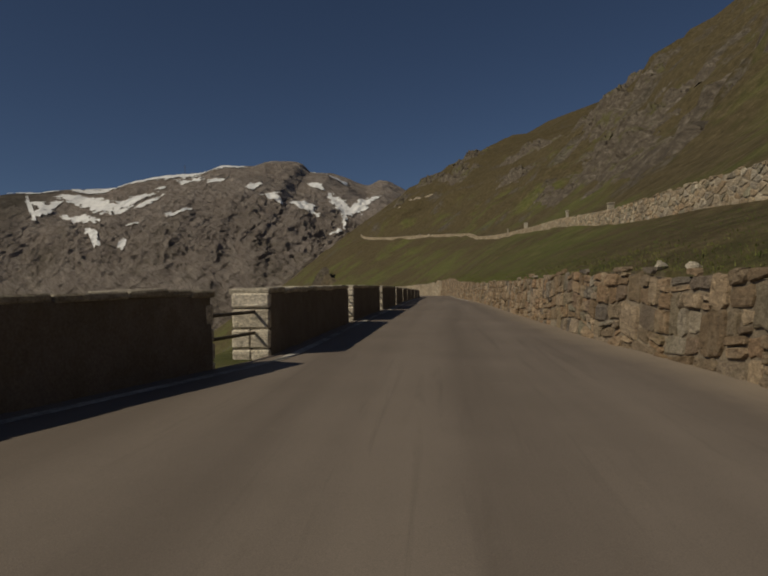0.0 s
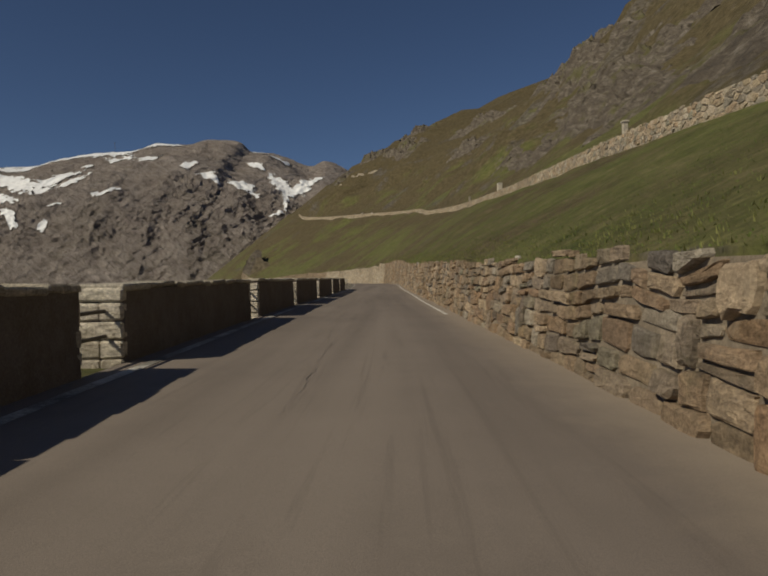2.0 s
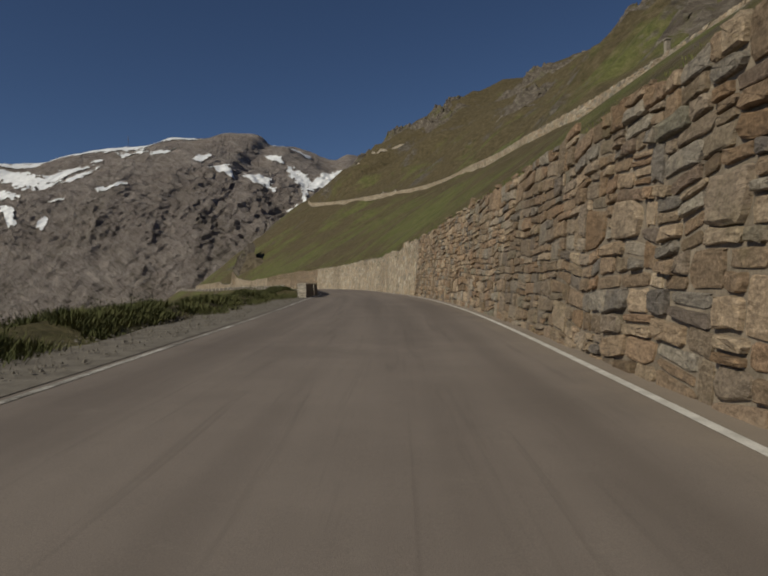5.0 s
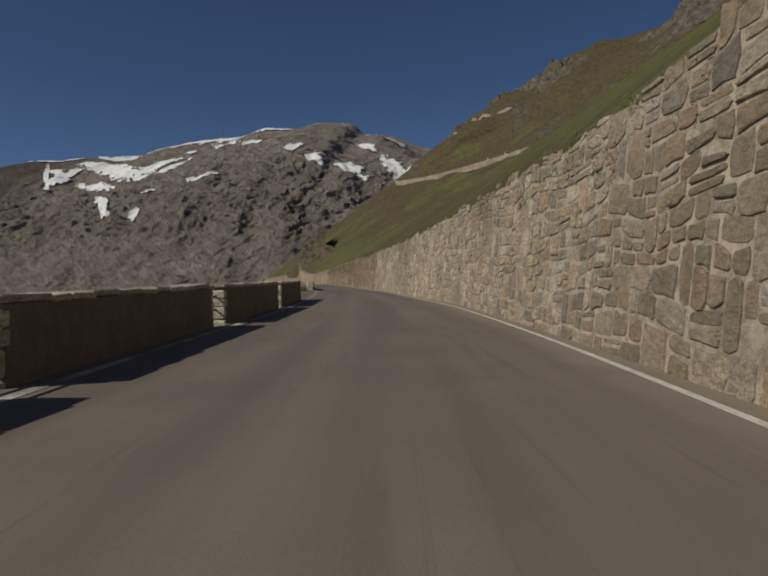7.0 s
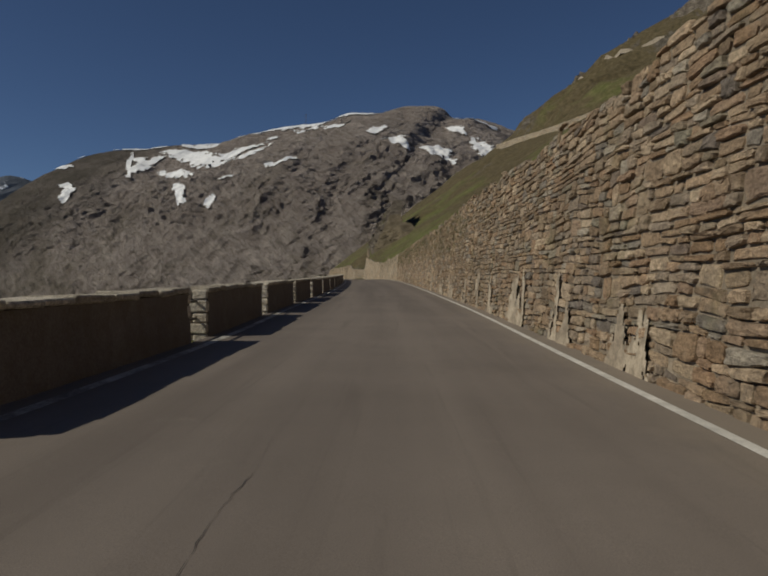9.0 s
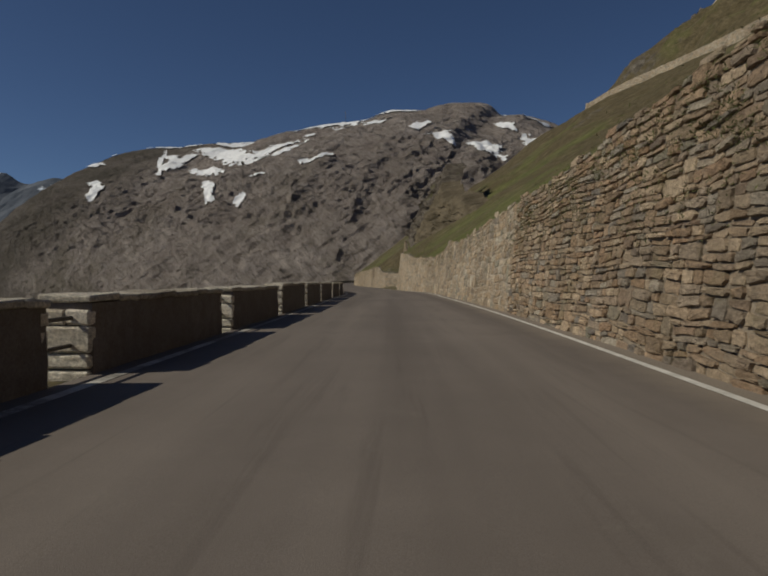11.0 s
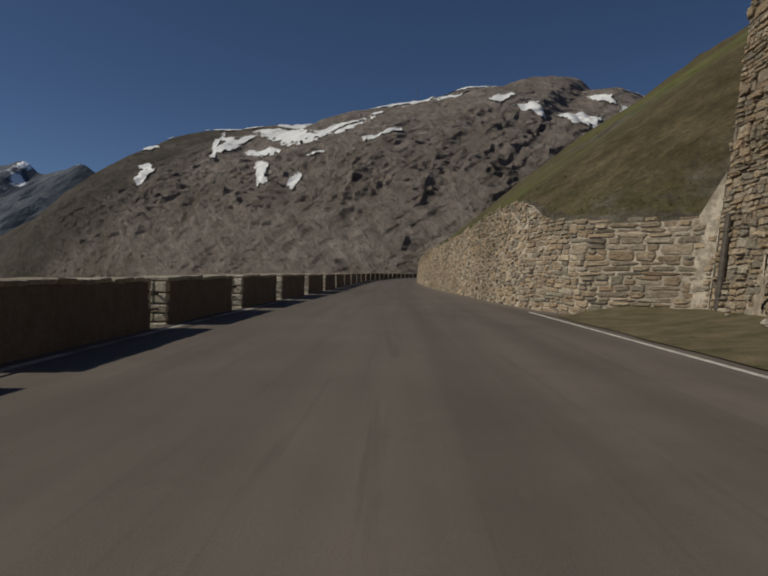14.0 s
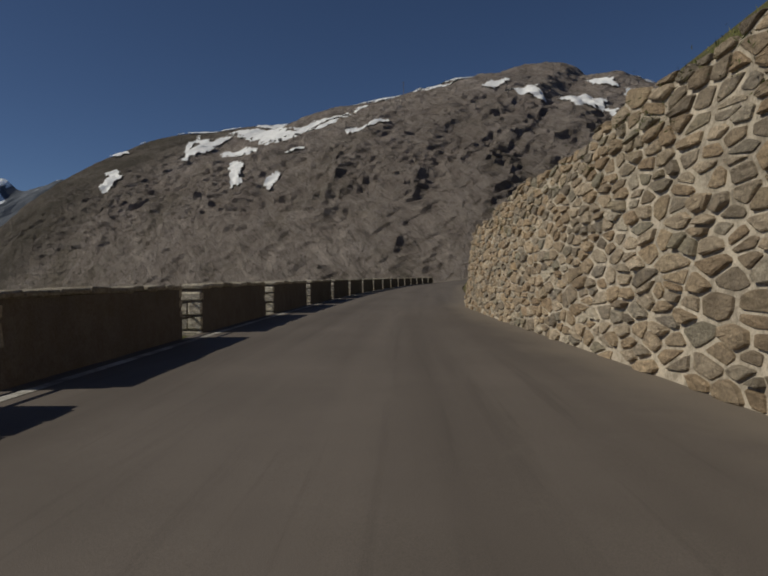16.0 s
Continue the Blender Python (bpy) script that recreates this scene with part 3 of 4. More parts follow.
SNOW_EAST = [(-520, 1165, -430, 1205, 40), (-430, 1208, -335, 1240, 36), (-335, 1243, -262, 1262, 28), (-114, 968, -102, 974, 14), (-607, 963, -576, 948, 9), (-576, 948, -560, 911, 12), (-661, 1028, -641, 1018, 17), (-659, 1067, -656, 1074, 6), (-370, 1091, -368, 1108, 16), (-126, 1143, -103, 1107, 14), (-81, 1081, -56, 999, 20), (-54, 988, -13, 1101, 25), (-57, 992, -56, 926, 6), (-76, 897, -56, 907, 8), (-149, 1319, -111, 1293, 6), (-106, 1243, -65, 1218, 30), (-543, 1159, -501, 1158, 21), (-507, 1100, -397, 983, 30), (-404, 988, -376, 1068, 30), (-454, 975, -408, 941, 11), (-136, 989, -98, 948, 14)]


def snow_patch(x0, y0, x1, y1, w, seed):
    """An uneven sheet of old snow that follows the rock under it."""
    a, b = np.array([x0, y0], float), np.array([x1, y1], float)
    mid, half = (a + b) / 2, max(np.linalg.norm(b - a) / 2, w / 2)
    d = (b - a) / max(np.linalg.norm(b - a), 1)
    nrm = np.array([-d[1], d[0]])
    step = 1.8 if half < 40 else 2.2
    nu, nv = int(2.9 * half / step) + 2, int(1.6 * w / step) + 4
    verts, index, faces = [], {}, []

    def vertex(i, j):
        if (i, j) not in index:
            p = mid + d * (i - nu / 2) * step + nrm * (j - nv / 2) * step
            index[i, j] = len(verts)
            verts.append(mountain_point(p[0], p[1], 1.6))
        return index[i, j]

    for i in range(nu):
        for j in range(nv):
            fu, fv = (i + 0.5 - nu / 2) * step / half, (j + 0.5 - nv / 2) * step / (w / 2)
            r = math.hypot(fu, fv) + 0.75 * fbm(i * step * 0.06 + seed * 9, j * step * 0.10, seed, 5)
            if r < 1.08:
                faces.append((vertex(i, j), vertex(i + 1, j), vertex(i + 1, j + 1), vertex(i, j + 1)))
    if faces:
        tagged(mesh_object("snow_patch", verts, faces, SNOW, smooth=True), "white patch of old snow on the grey rock", "snow", "snow patches on the mountain")


for i, row in enumerate(SNOW_WEST + SNOW_EAST):
    snow_patch(*row, i)



def build_mast(x, tall):
    """A slender steel mast with two cross-arms on the mountain's ridge."""
    root = new("mast")
    y = RIDGE_Y(x) - 4
    foot = mountain_point(x, y)
    for name, r, h, m in (("pole", 0.35, tall, pose(0, 0, tall / 2)), ("cross_arm", 0.18, 4.0, pose(0, 0, tall * 0.9, 0, 90, 0)), ("cross_arm", 0.18, 3.0, pose(0, 0, tall * 0.75, 0, 90, 0))):
        bm = bmesh.new()
        bmesh.ops.create_cone(bm, cap_ends=True, segments=8, radius1=r, radius2=r * 0.6, depth=h, matrix=m)
        me = bpy.data.meshes.new(name)
        bm.to_mesh(me)
        bm.free()
        me.materials.append(STEEL)
        part(name, new(name, me), root)
    root.matrix_basis = pose(foot.x, foot.y, foot.z - 1.0)
    tagged(root, "thin steel mast on the mountain's ridge", "mast", "masts on the ridge")


build_mast(-373, 21)

# distant snowy peaks at the head of the valley
PEAKS = table([(-3400, 330), (-2800, 420), (-2560, 385), (-2460, 404), (-2395, 352), (-2310, 372), (-2250, 398), (-2160, 352), (-2060, 380), (-1950, 350), (-1700, 300), (-1200, 260), (-700, 200)])


def build_peaks():
    xs, rows = np.arange(-3400, -700, 16.0), 40
    verts = []
    for x in xs:
        yr = 2300 + (x + 2400) * 0.42
        for k in range(rows):
            t = k / (rows - 1) * 1.3
            y = yr - 900 + 900 * t
            z = -180 + (PEAKS(x) + 180) * (t if t < 1 else 2 - t) ** 1.3
            z += (22 if abs(t - 1) > 0.04 else 6) * (noise.ridged_multi_fractal((x * 0.006, y * 0.006, 2.0), 0.8, 2.1, 6, 1.0, 2.0) - 0.9)
            verts.append((x, y, z))
    ob = mesh_object("distant_peaks", verts, grid_faces(len(xs), rows), FAR_ROCK)
    tagged(ob, "distant dark peaks streaked with snow", "mountains", kind="structure")


build_peaks()


def build_valley():
    n = 40
    verts = []
    for i in range(n + 1):
        for j in range(n + 1):
            x, y = -4000 + 8000 * i / n, -3600 + 8000 * j / n
            verts.append((x, y, -172 + 6 * fbm(x * 0.003, y * 0.003, 5, 4)))
    ob = mesh_object("valley_floor", verts, grid_faces(n + 1, n + 1, True), VALLEY, smooth=True)
    tagged(ob, "dark green valley floor far below the road", "valley", kind="structure")


build_valley()


# ---- road ----
def ribbon(name, s0, s1, ua, ub, z, mat, step=1.0, cols=2):
    n = max(int((s1 - s0) / step), 1) + 1
    verts = []
    for s in np.linspace(s0, s1, n):
        a, b = ua(s), ub(s)
        for k in range(cols):
            verts.append(ROAD.at(s, a + (b - a) * k / (cols - 1), z))
    return mesh_object(name, verts, grid_faces(n, cols, True), mat)


def line_left(s):
    return LEFT(s) + 0.20 - 0.05 * is_open(s)


def build_road():
    """The asphalt sheet; it carries its own coordinates: metres along and across, and from the wall's foot."""
    ss, cols = np.linspace(-60, 620, 681), 9
    verts, along, edge = [], [], []
    for s in ss:
        a, b = LEFT(s) - 0.03, WALL(s) + 0.05
        for k in range(cols):
            u = a + (b - a) * k / (cols - 1)
            verts.append(ROAD.at(s, u, 0.0))
            along.append((s, u))
            edge.append((WALL(s) - u, u - LEFT(s)))
    ob = mesh_object("road", verts, grid_faces(len(ss), cols, True), ASPHALT)
    index = np.zeros(len(ob.data.loops), dtype=np.int32)
    ob.data.loops.foreach_get("vertex_index", index)
    for name, values in (("along", along), ("edge", edge)):
        ob.data.uv_layers.new(name=name).data.foreach_set("uv", np.array(values)[index].ravel())
    return tagged(ob, "grey worn asphalt mountain road", "road", kind="structure")


build_road()
for a, b, mat, what in ((-60, 84, OLD_LINE, "dirty worn edge line beside the parapets"), (84, 149, OLD_LINE, "faded white edge line along the open verge"), (149, 191, OLD_LINE, "dirty worn edge line beside the parapets"), (191, 226, OLD_LINE, "faded white edge line along the open verge"), (226, 600, OLD_LINE, "dirty worn edge line beside the parapets")):
    tagged(ribbon("edge_line_left", a, b, line_left, lambda s: line_left(s) + 0.13 - 0.04 * is_open(s), 0.005, mat), what, "road marking", kind="structure")
tagged(ribbon("edge_line_right", 52.5, 393, lambda s: RLINE(s), lambda s: RLINE(s) + 0.10, 0.005, PAINT), "white painted edge line along the wall", "road marking", kind="structure")


def build_grass_verge():
    """A strip of thin turf that rises from the road to the foot of the set-back wall."""
    ss, cols = np.arange(366.5, 391.4, 0.35), 9
    verts = []
    for s in ss:
        a, b = RLINE(s) + 0.3 + 0.1 * fbm(s * 0.5, 2), WALL(s) + 0.12
        rise = 0.30 * min(max((s - 366) / 3, 0), 1)
        for k in range(cols):
            f = k / (cols - 1)
            verts.append(ROAD.at(s, a + (b - a) * f, 0.02 + rise * f**1.2 + 0.05 * fbm(s * 0.8, f * 3, 4, 4) * min(f * 3, 1)))
    tagged(mesh_object("grass_verge", verts, grid_faces(len(ss), cols, True), TURF, smooth=True), "thin grass and dirt verge rising to the wall", "verge", kind="structure")


build_grass_verge()
for a, b in OPEN:
    tagged(ribbon("gravel_verge", a + 0.5, b - 0.5, lambda s: LEFT(s) - 1.4 + 0.4 * fbm(s * 0.3, 5), lambda s: LEFT(s) + 0.06, 0.008, GRAVEL, 0.6, 4), "grey gravel verge beyond the edge line", "verge", kind="structure")


def crack(s0, s1, u0, u1, seed, width=0.007):
    """A thin wandering crack in the asphalt."""
    n = int((s1 - s0) / 0.07) + 2
    verts = []
    for i in range(n):
        k = i / (n - 1)
        s = s0 + (s1 - s0) * k
        u = u0 + (u1 - u0) * k + 0.10 * fbm(s * 0.35, seed, 0, 4, 1.0) + 0.035 * fbm(s * 3.0, seed, 5, 4, 0.5)
        w = width * max(0.25 + 1.1 * fbm(s * 1.1, seed, 4, 4, 0.7), 0.05) * min(k * 6, (1 - k) * 6, 1.0)
        verts += [ROAD.at(s, u - w / 2, 0.004), ROAD.at(s, u + w / 2, 0.004)]
    tagged(mesh_object("road_crack", verts, grid_faces(n, 2, True), TAR), "thin dark crack in the asphalt", "crack", kind="structure")


for i, c in enumerate([(27.5, 32, -0.62, -0.5), (38, 50, -0.8, -1.1), (205, 213, -0.9, -1.4), (226, 231, -0.6, -0.8), (244, 252, -0.9, -1.5), (246, 258, -1.5, -1.9), (140, 144, 0.0, 0.1), (157, 160, 0.1, 0.15), (362, 370, -0.7, -1.2), (300, 312, -0.3, -0.8), (268, 280, -0.9, -1.2), (72, 84, -0.7, -0.9)]):
    crack(*c, i * 3.7)


# ---- rubble walls ----
class Face:
    """A battered wall face along the road, sampled for quick look-up: station, height, outward distance to world."""

    def __init__(self, s0, s1, line, lean=LEAN, raised=None):
        self.s0, self.step = s0 - 2, 0.2
        st = np.arange(s0 - 2, s1 + 2, self.step)
        self.base = np.array([ROAD.at(s, line(s), raised(s) if raised else 0.0) for s in st])
        out = []
        for s in st:
            _, _, r, _ = ROAD.frame_at(s)
            out.append((r[0], r[1], 0.0))
        self.right, self.lean = np.array(out), lean

    def map(self, s, h, d):
        """Arrays of station, height and distance out of the face to an array of points."""
        i = np.clip((np.asarray(s) - self.s0) / self.step, 0, len(self.base) - 1.001)
        k = i.astype(int)
        f = (i - k)[..., None]
        p = self.base[k] * (1 - f) + self.base[k + 1] * f
        r = self.right[k] * (1 - f) + self.right[k + 1] * f
        p = p + r * (self.lean * h - d)[..., None]
        p[..., 2] += h
        return p


def lay_stones(s0, s1, top, row, wide, joint, proud, ragged, seed, tall=0.12):
    """Outlines of rubble stones: courses that wander, uneven widths, some stones two courses high. Yields 8-cornered outlines in (s, h)."""
    rng = random.Random(seed)
    out, taken = [], []
    highest = max(top(s) for s in np.linspace(s0, s1, 60)) + 0.1
    heights = [-0.05]
    while heights[-1] < highest:
        heights.append(heights[-1] + row[0] + (row[1] - row[0]) * rng.random())

    def level(j, s):
        j = min(j, len(heights) - 1)
        wob = row[0] * ragged
        return heights[j] + (0 if j == 0 else wob * (1.1 * fbm(s * 0.4, heights[j] * 0.7, seed, 3) + 0.4 * fbm(s * 1.1, j * 3.3, seed, 3)))

    for j in range(len(heights) - 1):
        s, blocked, taken = s0, sorted(taken), []
        while s < s1:
            w = wide[0] + (wide[1] - wide[0]) * rng.random() ** 1.5
            e = min(s + w, s1)
            hit = next((b for b in blocked if b[0] < e - 0.02 and b[1] > s + 0.02), None)
            if hit:
                if hit[0] - s < 0.09:
                    s = hit[1]
                    continue
                e = hit[0]
            m = (s + e) / 2
            t = top(m) + 0.14 * (rng.random() - 0.4)
            up = 2 if rng.random() < tall and j + 2 < len(heights) else 1
            if up == 2:
                taken.append((s, e))
            lo, hi = level(j, m), min(level(j + up, m), t)
            if hi - lo > 0.045 and e - s > 0.06:
                parts = [(0.0, 1.0)]
                if hi - lo > 0.20 and rng.random() < 0.3:
                    cut = 0.35 + 0.3 * rng.random()
                    parts = [(0.0, cut), (cut, 1.0)]
                for f0, f1 in parts:
                    g = joint * (0.35 + 0.4 * rng.random())
                    jit = lambda a: (rng.random() - 0.5) * a
                    a, b = s + g, e - g
                    low0, low1 = level(j, s), level(j, e)
                    up0, up1 = min(level(j + up, s), t), min(level(j + up, e), t)
                    y00, y10 = low0 + (up0 - low0) * f0 + g, low1 + (up1 - low1) * f0 + g
                    y01, y11 = low0 + (up0 - low0) * f1 - g, low1 + (up1 - low1) * f1 - g
                    ww, hh = b - a, min(y01 - y00, y11 - y10)
                    if hh < 0.3 * row[0]:
                        continue
                    k1, k2, k3, k4 = (0.04 + 0.15 * rng.random() ** 2 for _ in range(4))
                    sk = 0.16 * ragged
                    ym0, ym1 = (y00 + y10) / 2, (y01 + y11) / 2
                    xm = a + ww * (0.35 + 0.3 * rng.random())
                    pts = [(a + ww * k1, y00 + jit(sk) * hh), (xm, ym0 + jit(sk * 1.3) * hh), (b - ww * k2, y10 + jit(sk) * hh), (b - abs(jit(sk)) * ww, y10 + hh * k2), (b + jit(sk * 0.7) * ww, (y10 + y11) / 2), (b - abs(jit(sk)) * ww, y11 - hh * k3),
                           (b - ww * k3, y11 + jit(sk) * hh), (xm + jit(0.2) * ww, ym1 + jit(sk * 1.3) * hh), (a + ww * k4, y01 + jit(sk) * hh), (a + abs(jit(sk)) * ww, y01 - hh * k4), (a + jit(sk * 0.7) * ww, (y00 + y01) / 2), (a + abs(jit(sk)) * ww, y00 + hh * k1)]
                    out.append((pts, proud * (0.3 + 1.1 * rng.random()), jit(0.6), jit(0.6)))
            s = e
    return out


def clip(poly, mx, my, nx, ny):
    """The part of a polygon on the near side of the line through m with normal n."""
    out, k = [], len(poly)
    for i in range(k):
        (ax, ay), (bx, by) = poly[i], poly[(i + 1) % k]
        da, db = (ax - mx) * nx + (ay - my) * ny, (bx - mx) * nx + (by - my) * ny
        if da <= 0:
            out.append((ax, ay))
        if (da < 0 < db) or (db < 0 < da):
            f = da / (da - db)
            out.append((ax + (bx - ax) * f, ay + (by - ay) * f))
    return out


def lay_rubble(s0, s1, top, row, wide, joint, proud, ragged, seed):
    """Random rubble: uneven many-sided stones that fit one another."""
    rng = random.Random(seed)
    h, w = sum(row) / 2, sum(wide) / 2
    ax = w / h
    highest = max(top(s) for s in np.linspace(s0, s1, 60)) + 0.2
    rows, cols = int(highest / h) + 2, int((s1 - s0) / w) + 3
    seeds = {}
    for j in range(-1, rows + 1):
        for i in range(-1, cols + 1):
            if rng.random() < 0.20:
                continue
            x = s0 + (i + 0.5 * (j % 2) + (rng.random() - 0.5) * 0.85 * ragged) * w
            y = (j + 0.5 + (rng.random() - 0.5) * 0.8 * ragged) * h
            seeds[i, j] = (x / ax, y)
    out = []
    for (i, j), (x, y) in seeds.items():
        if not (s0 < x * ax < s1) or j < 0:
            continue
        if y > top(x * ax) + 0.02:
            continue
        poly = [(x - 2.2 * h, y - 2.2 * h), (x + 2.2 * h, y - 2.2 * h), (x + 2.2 * h, y + 2.2 * h), (x - 2.2 * h, y + 2.2 * h)]
        for dj in (-2, -1, 0, 1, 2):
            for di in (-2, -1, 0, 1, 2):
                o = seeds.get((i + di, j + dj))
                if o and (di or dj):
                    poly = clip(poly, (x + o[0]) / 2, (y + o[1]) / 2, o[0] - x, o[1] - y)
        t = top(x * ax) + 0.08 * (rng.random() - 0.5)
        poly = clip(poly, 0, t, 0, 1)
        poly = clip(poly, 0, -0.04, 0, -1)
        poly = clip(poly, s0 / ax, 0, -1, 0)
        poly = clip(poly, s1 / ax, 0, 1, 0)
        clean = []
        for p in poly:
            if not clean or math.hypot(p[0] - clean[-1][0], p[1] - clean[-1][1]) > 0.03:
                clean.append(p)
        if len(clean) > 2 and math.hypot(clean[0][0] - clean[-1][0], clean[0][1] - clean[-1][1]) < 0.03:
            clean.pop()
        if len(clean) < 3:
            continue
        cx, cy = sum(p[0] for p in clean) / len(clean), sum(p[1] for p in clean) / len(clean)
        r = min(math.hypot(p[0] - cx, p[1] - cy) for p in clean)
        if r < 0.05:
            continue
        # corners cut a little, joint taken off, wandering edges
        f = max(1 - joint / 2 / r, 0.75)
        pts = []
        k = len(clean)
        for n in range(k):
            p, q = clean[n], clean[(n + 1) % k]
            cut = 0.07 + 0.08 * rng.random()
            for e in (cut, 1 - cut):
                px, py = p[0] + (q[0] - p[0]) * e, p[1] + (q[1] - p[1]) * e
                g = f * (1 + (rng.random() - 0.5) * 0.07)
                pts.append(((cx + (px - cx) * g) * ax, cy + (py - cy) * g))
        out.append((pts, proud * (0.35 + 1.0 * rng.random()), (rng.random() - 0.5) * 0.7, (rng.random() - 0.5) * 0.7))
    return out


def stone_arrays(stones, face):
    """Each stone's corners in the world and its faces; stones with equal corner counts are worked out together."""
    groups = {}
    for i, s in enumerate(stones):
        groups.setdefault(len(s[0]), []).append(i)
    res = [None] * len(stones)
    rng = np.random.RandomState(len(stones))
    for k, idx in groups.items():
        P = np.array([stones[i][0] for i in idx])
        depth, tx, ty = (np.array([stones[i][q] for i in idx]) for q in (1, 2, 3))
        c = P.mean(axis=1, keepdims=True)
        rel = P - c
        size = np.abs(rel).max(axis=1, keepdims=True)
        lay = []
        for scale, d in ((1.0, -0.02), (0.95, 0.72), (0.78, 1.0)):
            tilt = 1 + tx[:, None] * rel[..., 0] / size[..., 0] * 0.7 + ty[:, None] * rel[..., 1] / size[..., 1] * 0.7
            dd = depth[:, None] * d * tilt * (1 + 0.35 * (rng.rand(*rel.shape[:2]) - 0.5)) if d > 0 else np.full(rel.shape[:2], d)
            lay.append((c + rel * scale, dd))
        q = np.concatenate([a for a, _ in lay] + [c], axis=1)
        d = np.concatenate([b for _, b in lay] + [(depth * (0.9 + 0.25 * rng.rand(len(idx))))[:, None]], axis=1)
        pts = face.map(q[..., 0], q[..., 1], d)
        fs = [(r * k + (n + 1) % k, r * k + n, (r + 1) * k + n, (r + 1) * k + (n + 1) % k) for r in range(2) for n in range(k)]
        fs += [(2 * k + (n + 1) % k, 2 * k + n, 3 * k) for n in range(k)]
        for n, i in enumerate(idx):
            res[i] = (pts[n], fs)
    return res


def build_wall(name, s0, s1, line, top, kind, mortar, row, wide, joint, proud, ragged, seed, near, label, lean=LEAN, raised=None, parts=300, lay=lay_rubble):
    """A retaining wall: mortared core with stones proud of it; the stones within the stretch near are pieces of their own."""
    face = Face(s0, s1, line, lean, raised)
    n, rows = int((s1 - s0) / 0.5) + 1, 7
    verts = []
    for s in np.linspace(s0, s1, n):
        t = top(s) - 0.10
        hs = np.linspace(-0.2, t, rows)
        p = face.map(np.full(rows, s), hs, np.array([0.008 * fbm(s * 1.5, h * 1.5, seed) for h in hs]))
        verts += list(p)
        verts += list(face.map(np.array([s, s]), np.array([t, -0.2]), np.array([-0.45, -0.45 - lean * (t + 0.2)])))
    cols = rows + 2
    faces = grid_faces(n, cols) + [tuple(range(cols))[::-1], tuple((n - 1) * cols + k for k in range(cols))]
    wall = tagged(mesh_object(name, verts, faces, mortar), label, "wall", kind="structure")
    stones = lay(s0, s1, top, row, wide, joint, proud, ragged, seed)
    made = stone_arrays(stones, face)
    mids = [sum(p[0] for p in s[0]) / len(s[0]) for s in stones]
    chosen = [i for i, a in enumerate(mids) if near[0] <= a <= near[1]][:parts]
    LATER.append((wall, [made[i] for i in chosen], KINDS[kind][0]))
    pick = set(chosen)
    vs, fs = [], []
    for i, (p, f) in enumerate(made):
        if i not in pick:
            fs += [tuple(v + len(vs) for v in q) for q in f]
            vs += list(p)
    ob = mesh_object("stones", vs, fs, KINDS[kind][1])
    ob.parent = wall
    tagged(ob, kind="stuff")
    return wall


def ragged_top(s):
    """The walls' uneven upper edge."""
    return WTOP(s) + min(0.05 + max(s - 50, 0) * 0.002, 0.2) * fbm(s * 0.5, 2.0, 7.0, 4, 0.7)


LATER = []
R, Q = lay_rubble, lay_stones
WALLS = [
    ("wall_1", -40, 38, "brown", EARTHY, (0.14, 0.31), (0.24, 0.72), 0.024, 0.060, 1.2, (18, 34), "low rubble retaining wall of brownish stone", Q),
    ("wall_2", 38, 112, "brown", EARTHY, (0.13, 0.28), (0.28, 0.86), 0.024, 0.065, 1.0, (48, 66), "dry rubble retaining wall rising along the road", Q),
    ("wall_3", 112, 151, "brown", EARTHY, (0.13, 0.30), (0.28, 0.92), 0.024, 0.060, 1.0, (134, 147), "high wall of rough brown rubble stone", Q),
    ("wall_4", 151, 226, "beige", MORTAR, (0.18, 0.33), (0.28, 0.80), 0.036, 0.026, 1.0, (160, 176), "high wall of squared beige stone with pale mortar", Q),
    ("wall_5", 226, 303, "umber", EARTHY, (0.065, 0.135), (0.20, 0.66), 0.014, 0.050, 1.3, (240, 245), "high wall of thin flat rubble stones", Q),
    ("wall_6", 303, 366.3, "ochre", MORTAR, (0.16, 0.30), (0.30, 0.85), 0.024, 0.022, 1.0, (316, 332), "wall of coursed squared stones with pale mortar", Q),
    ("wall_7", 366.8, 389.75, "ochre", EARTHY, (0.07, 0.15), (0.20, 0.62), 0.020, 0.070, 1.5, (376, 380), "tall set-back wall of rough thin stones", Q),
    ("wall_8", 389.85, 396, "ochre", CREAM, (0.09, 0.17), (0.22, 0.62), 0.030, 0.05, 1.0, (390.2, 395), "lower wall of pale layered stones", Q),
    ("wall_9", 396, 453.5, "ochre", CREAM, (0.11, 0.18), (0.30, 0.48), 0.034, 0.050, 1.25, (400, 413), "wall of small rubble in thick cream mortar", R),
]
for i, (nm, a, b, kind, mort, row, wide, joint, proud, ragged, near, lab, lay) in enumerate(WALLS):
    build_wall(nm, a, b, WALL, ragged_top, kind, mort, row, wide, joint, proud, ragged, 11 + i, near, lab, lay=lay)
# retaining wall of the upper road
build_wall("wall_10", -55, 445, TERR_U, table([(-55, 1.5), (20, 1.45), (45, 1.3), (70, 1.15), (110, 1.15), (250, 1.3), (320, 1.6), (445, 1.6)]), "beige", MORTAR, (0.17, 0.27), (0.32, 0.52), 0.035, 0.045, 1.0, 41, (28, 44), "stone retaining wall of the road above", raised=lambda s: TERR_Z(s) - 0.25, parts=150)




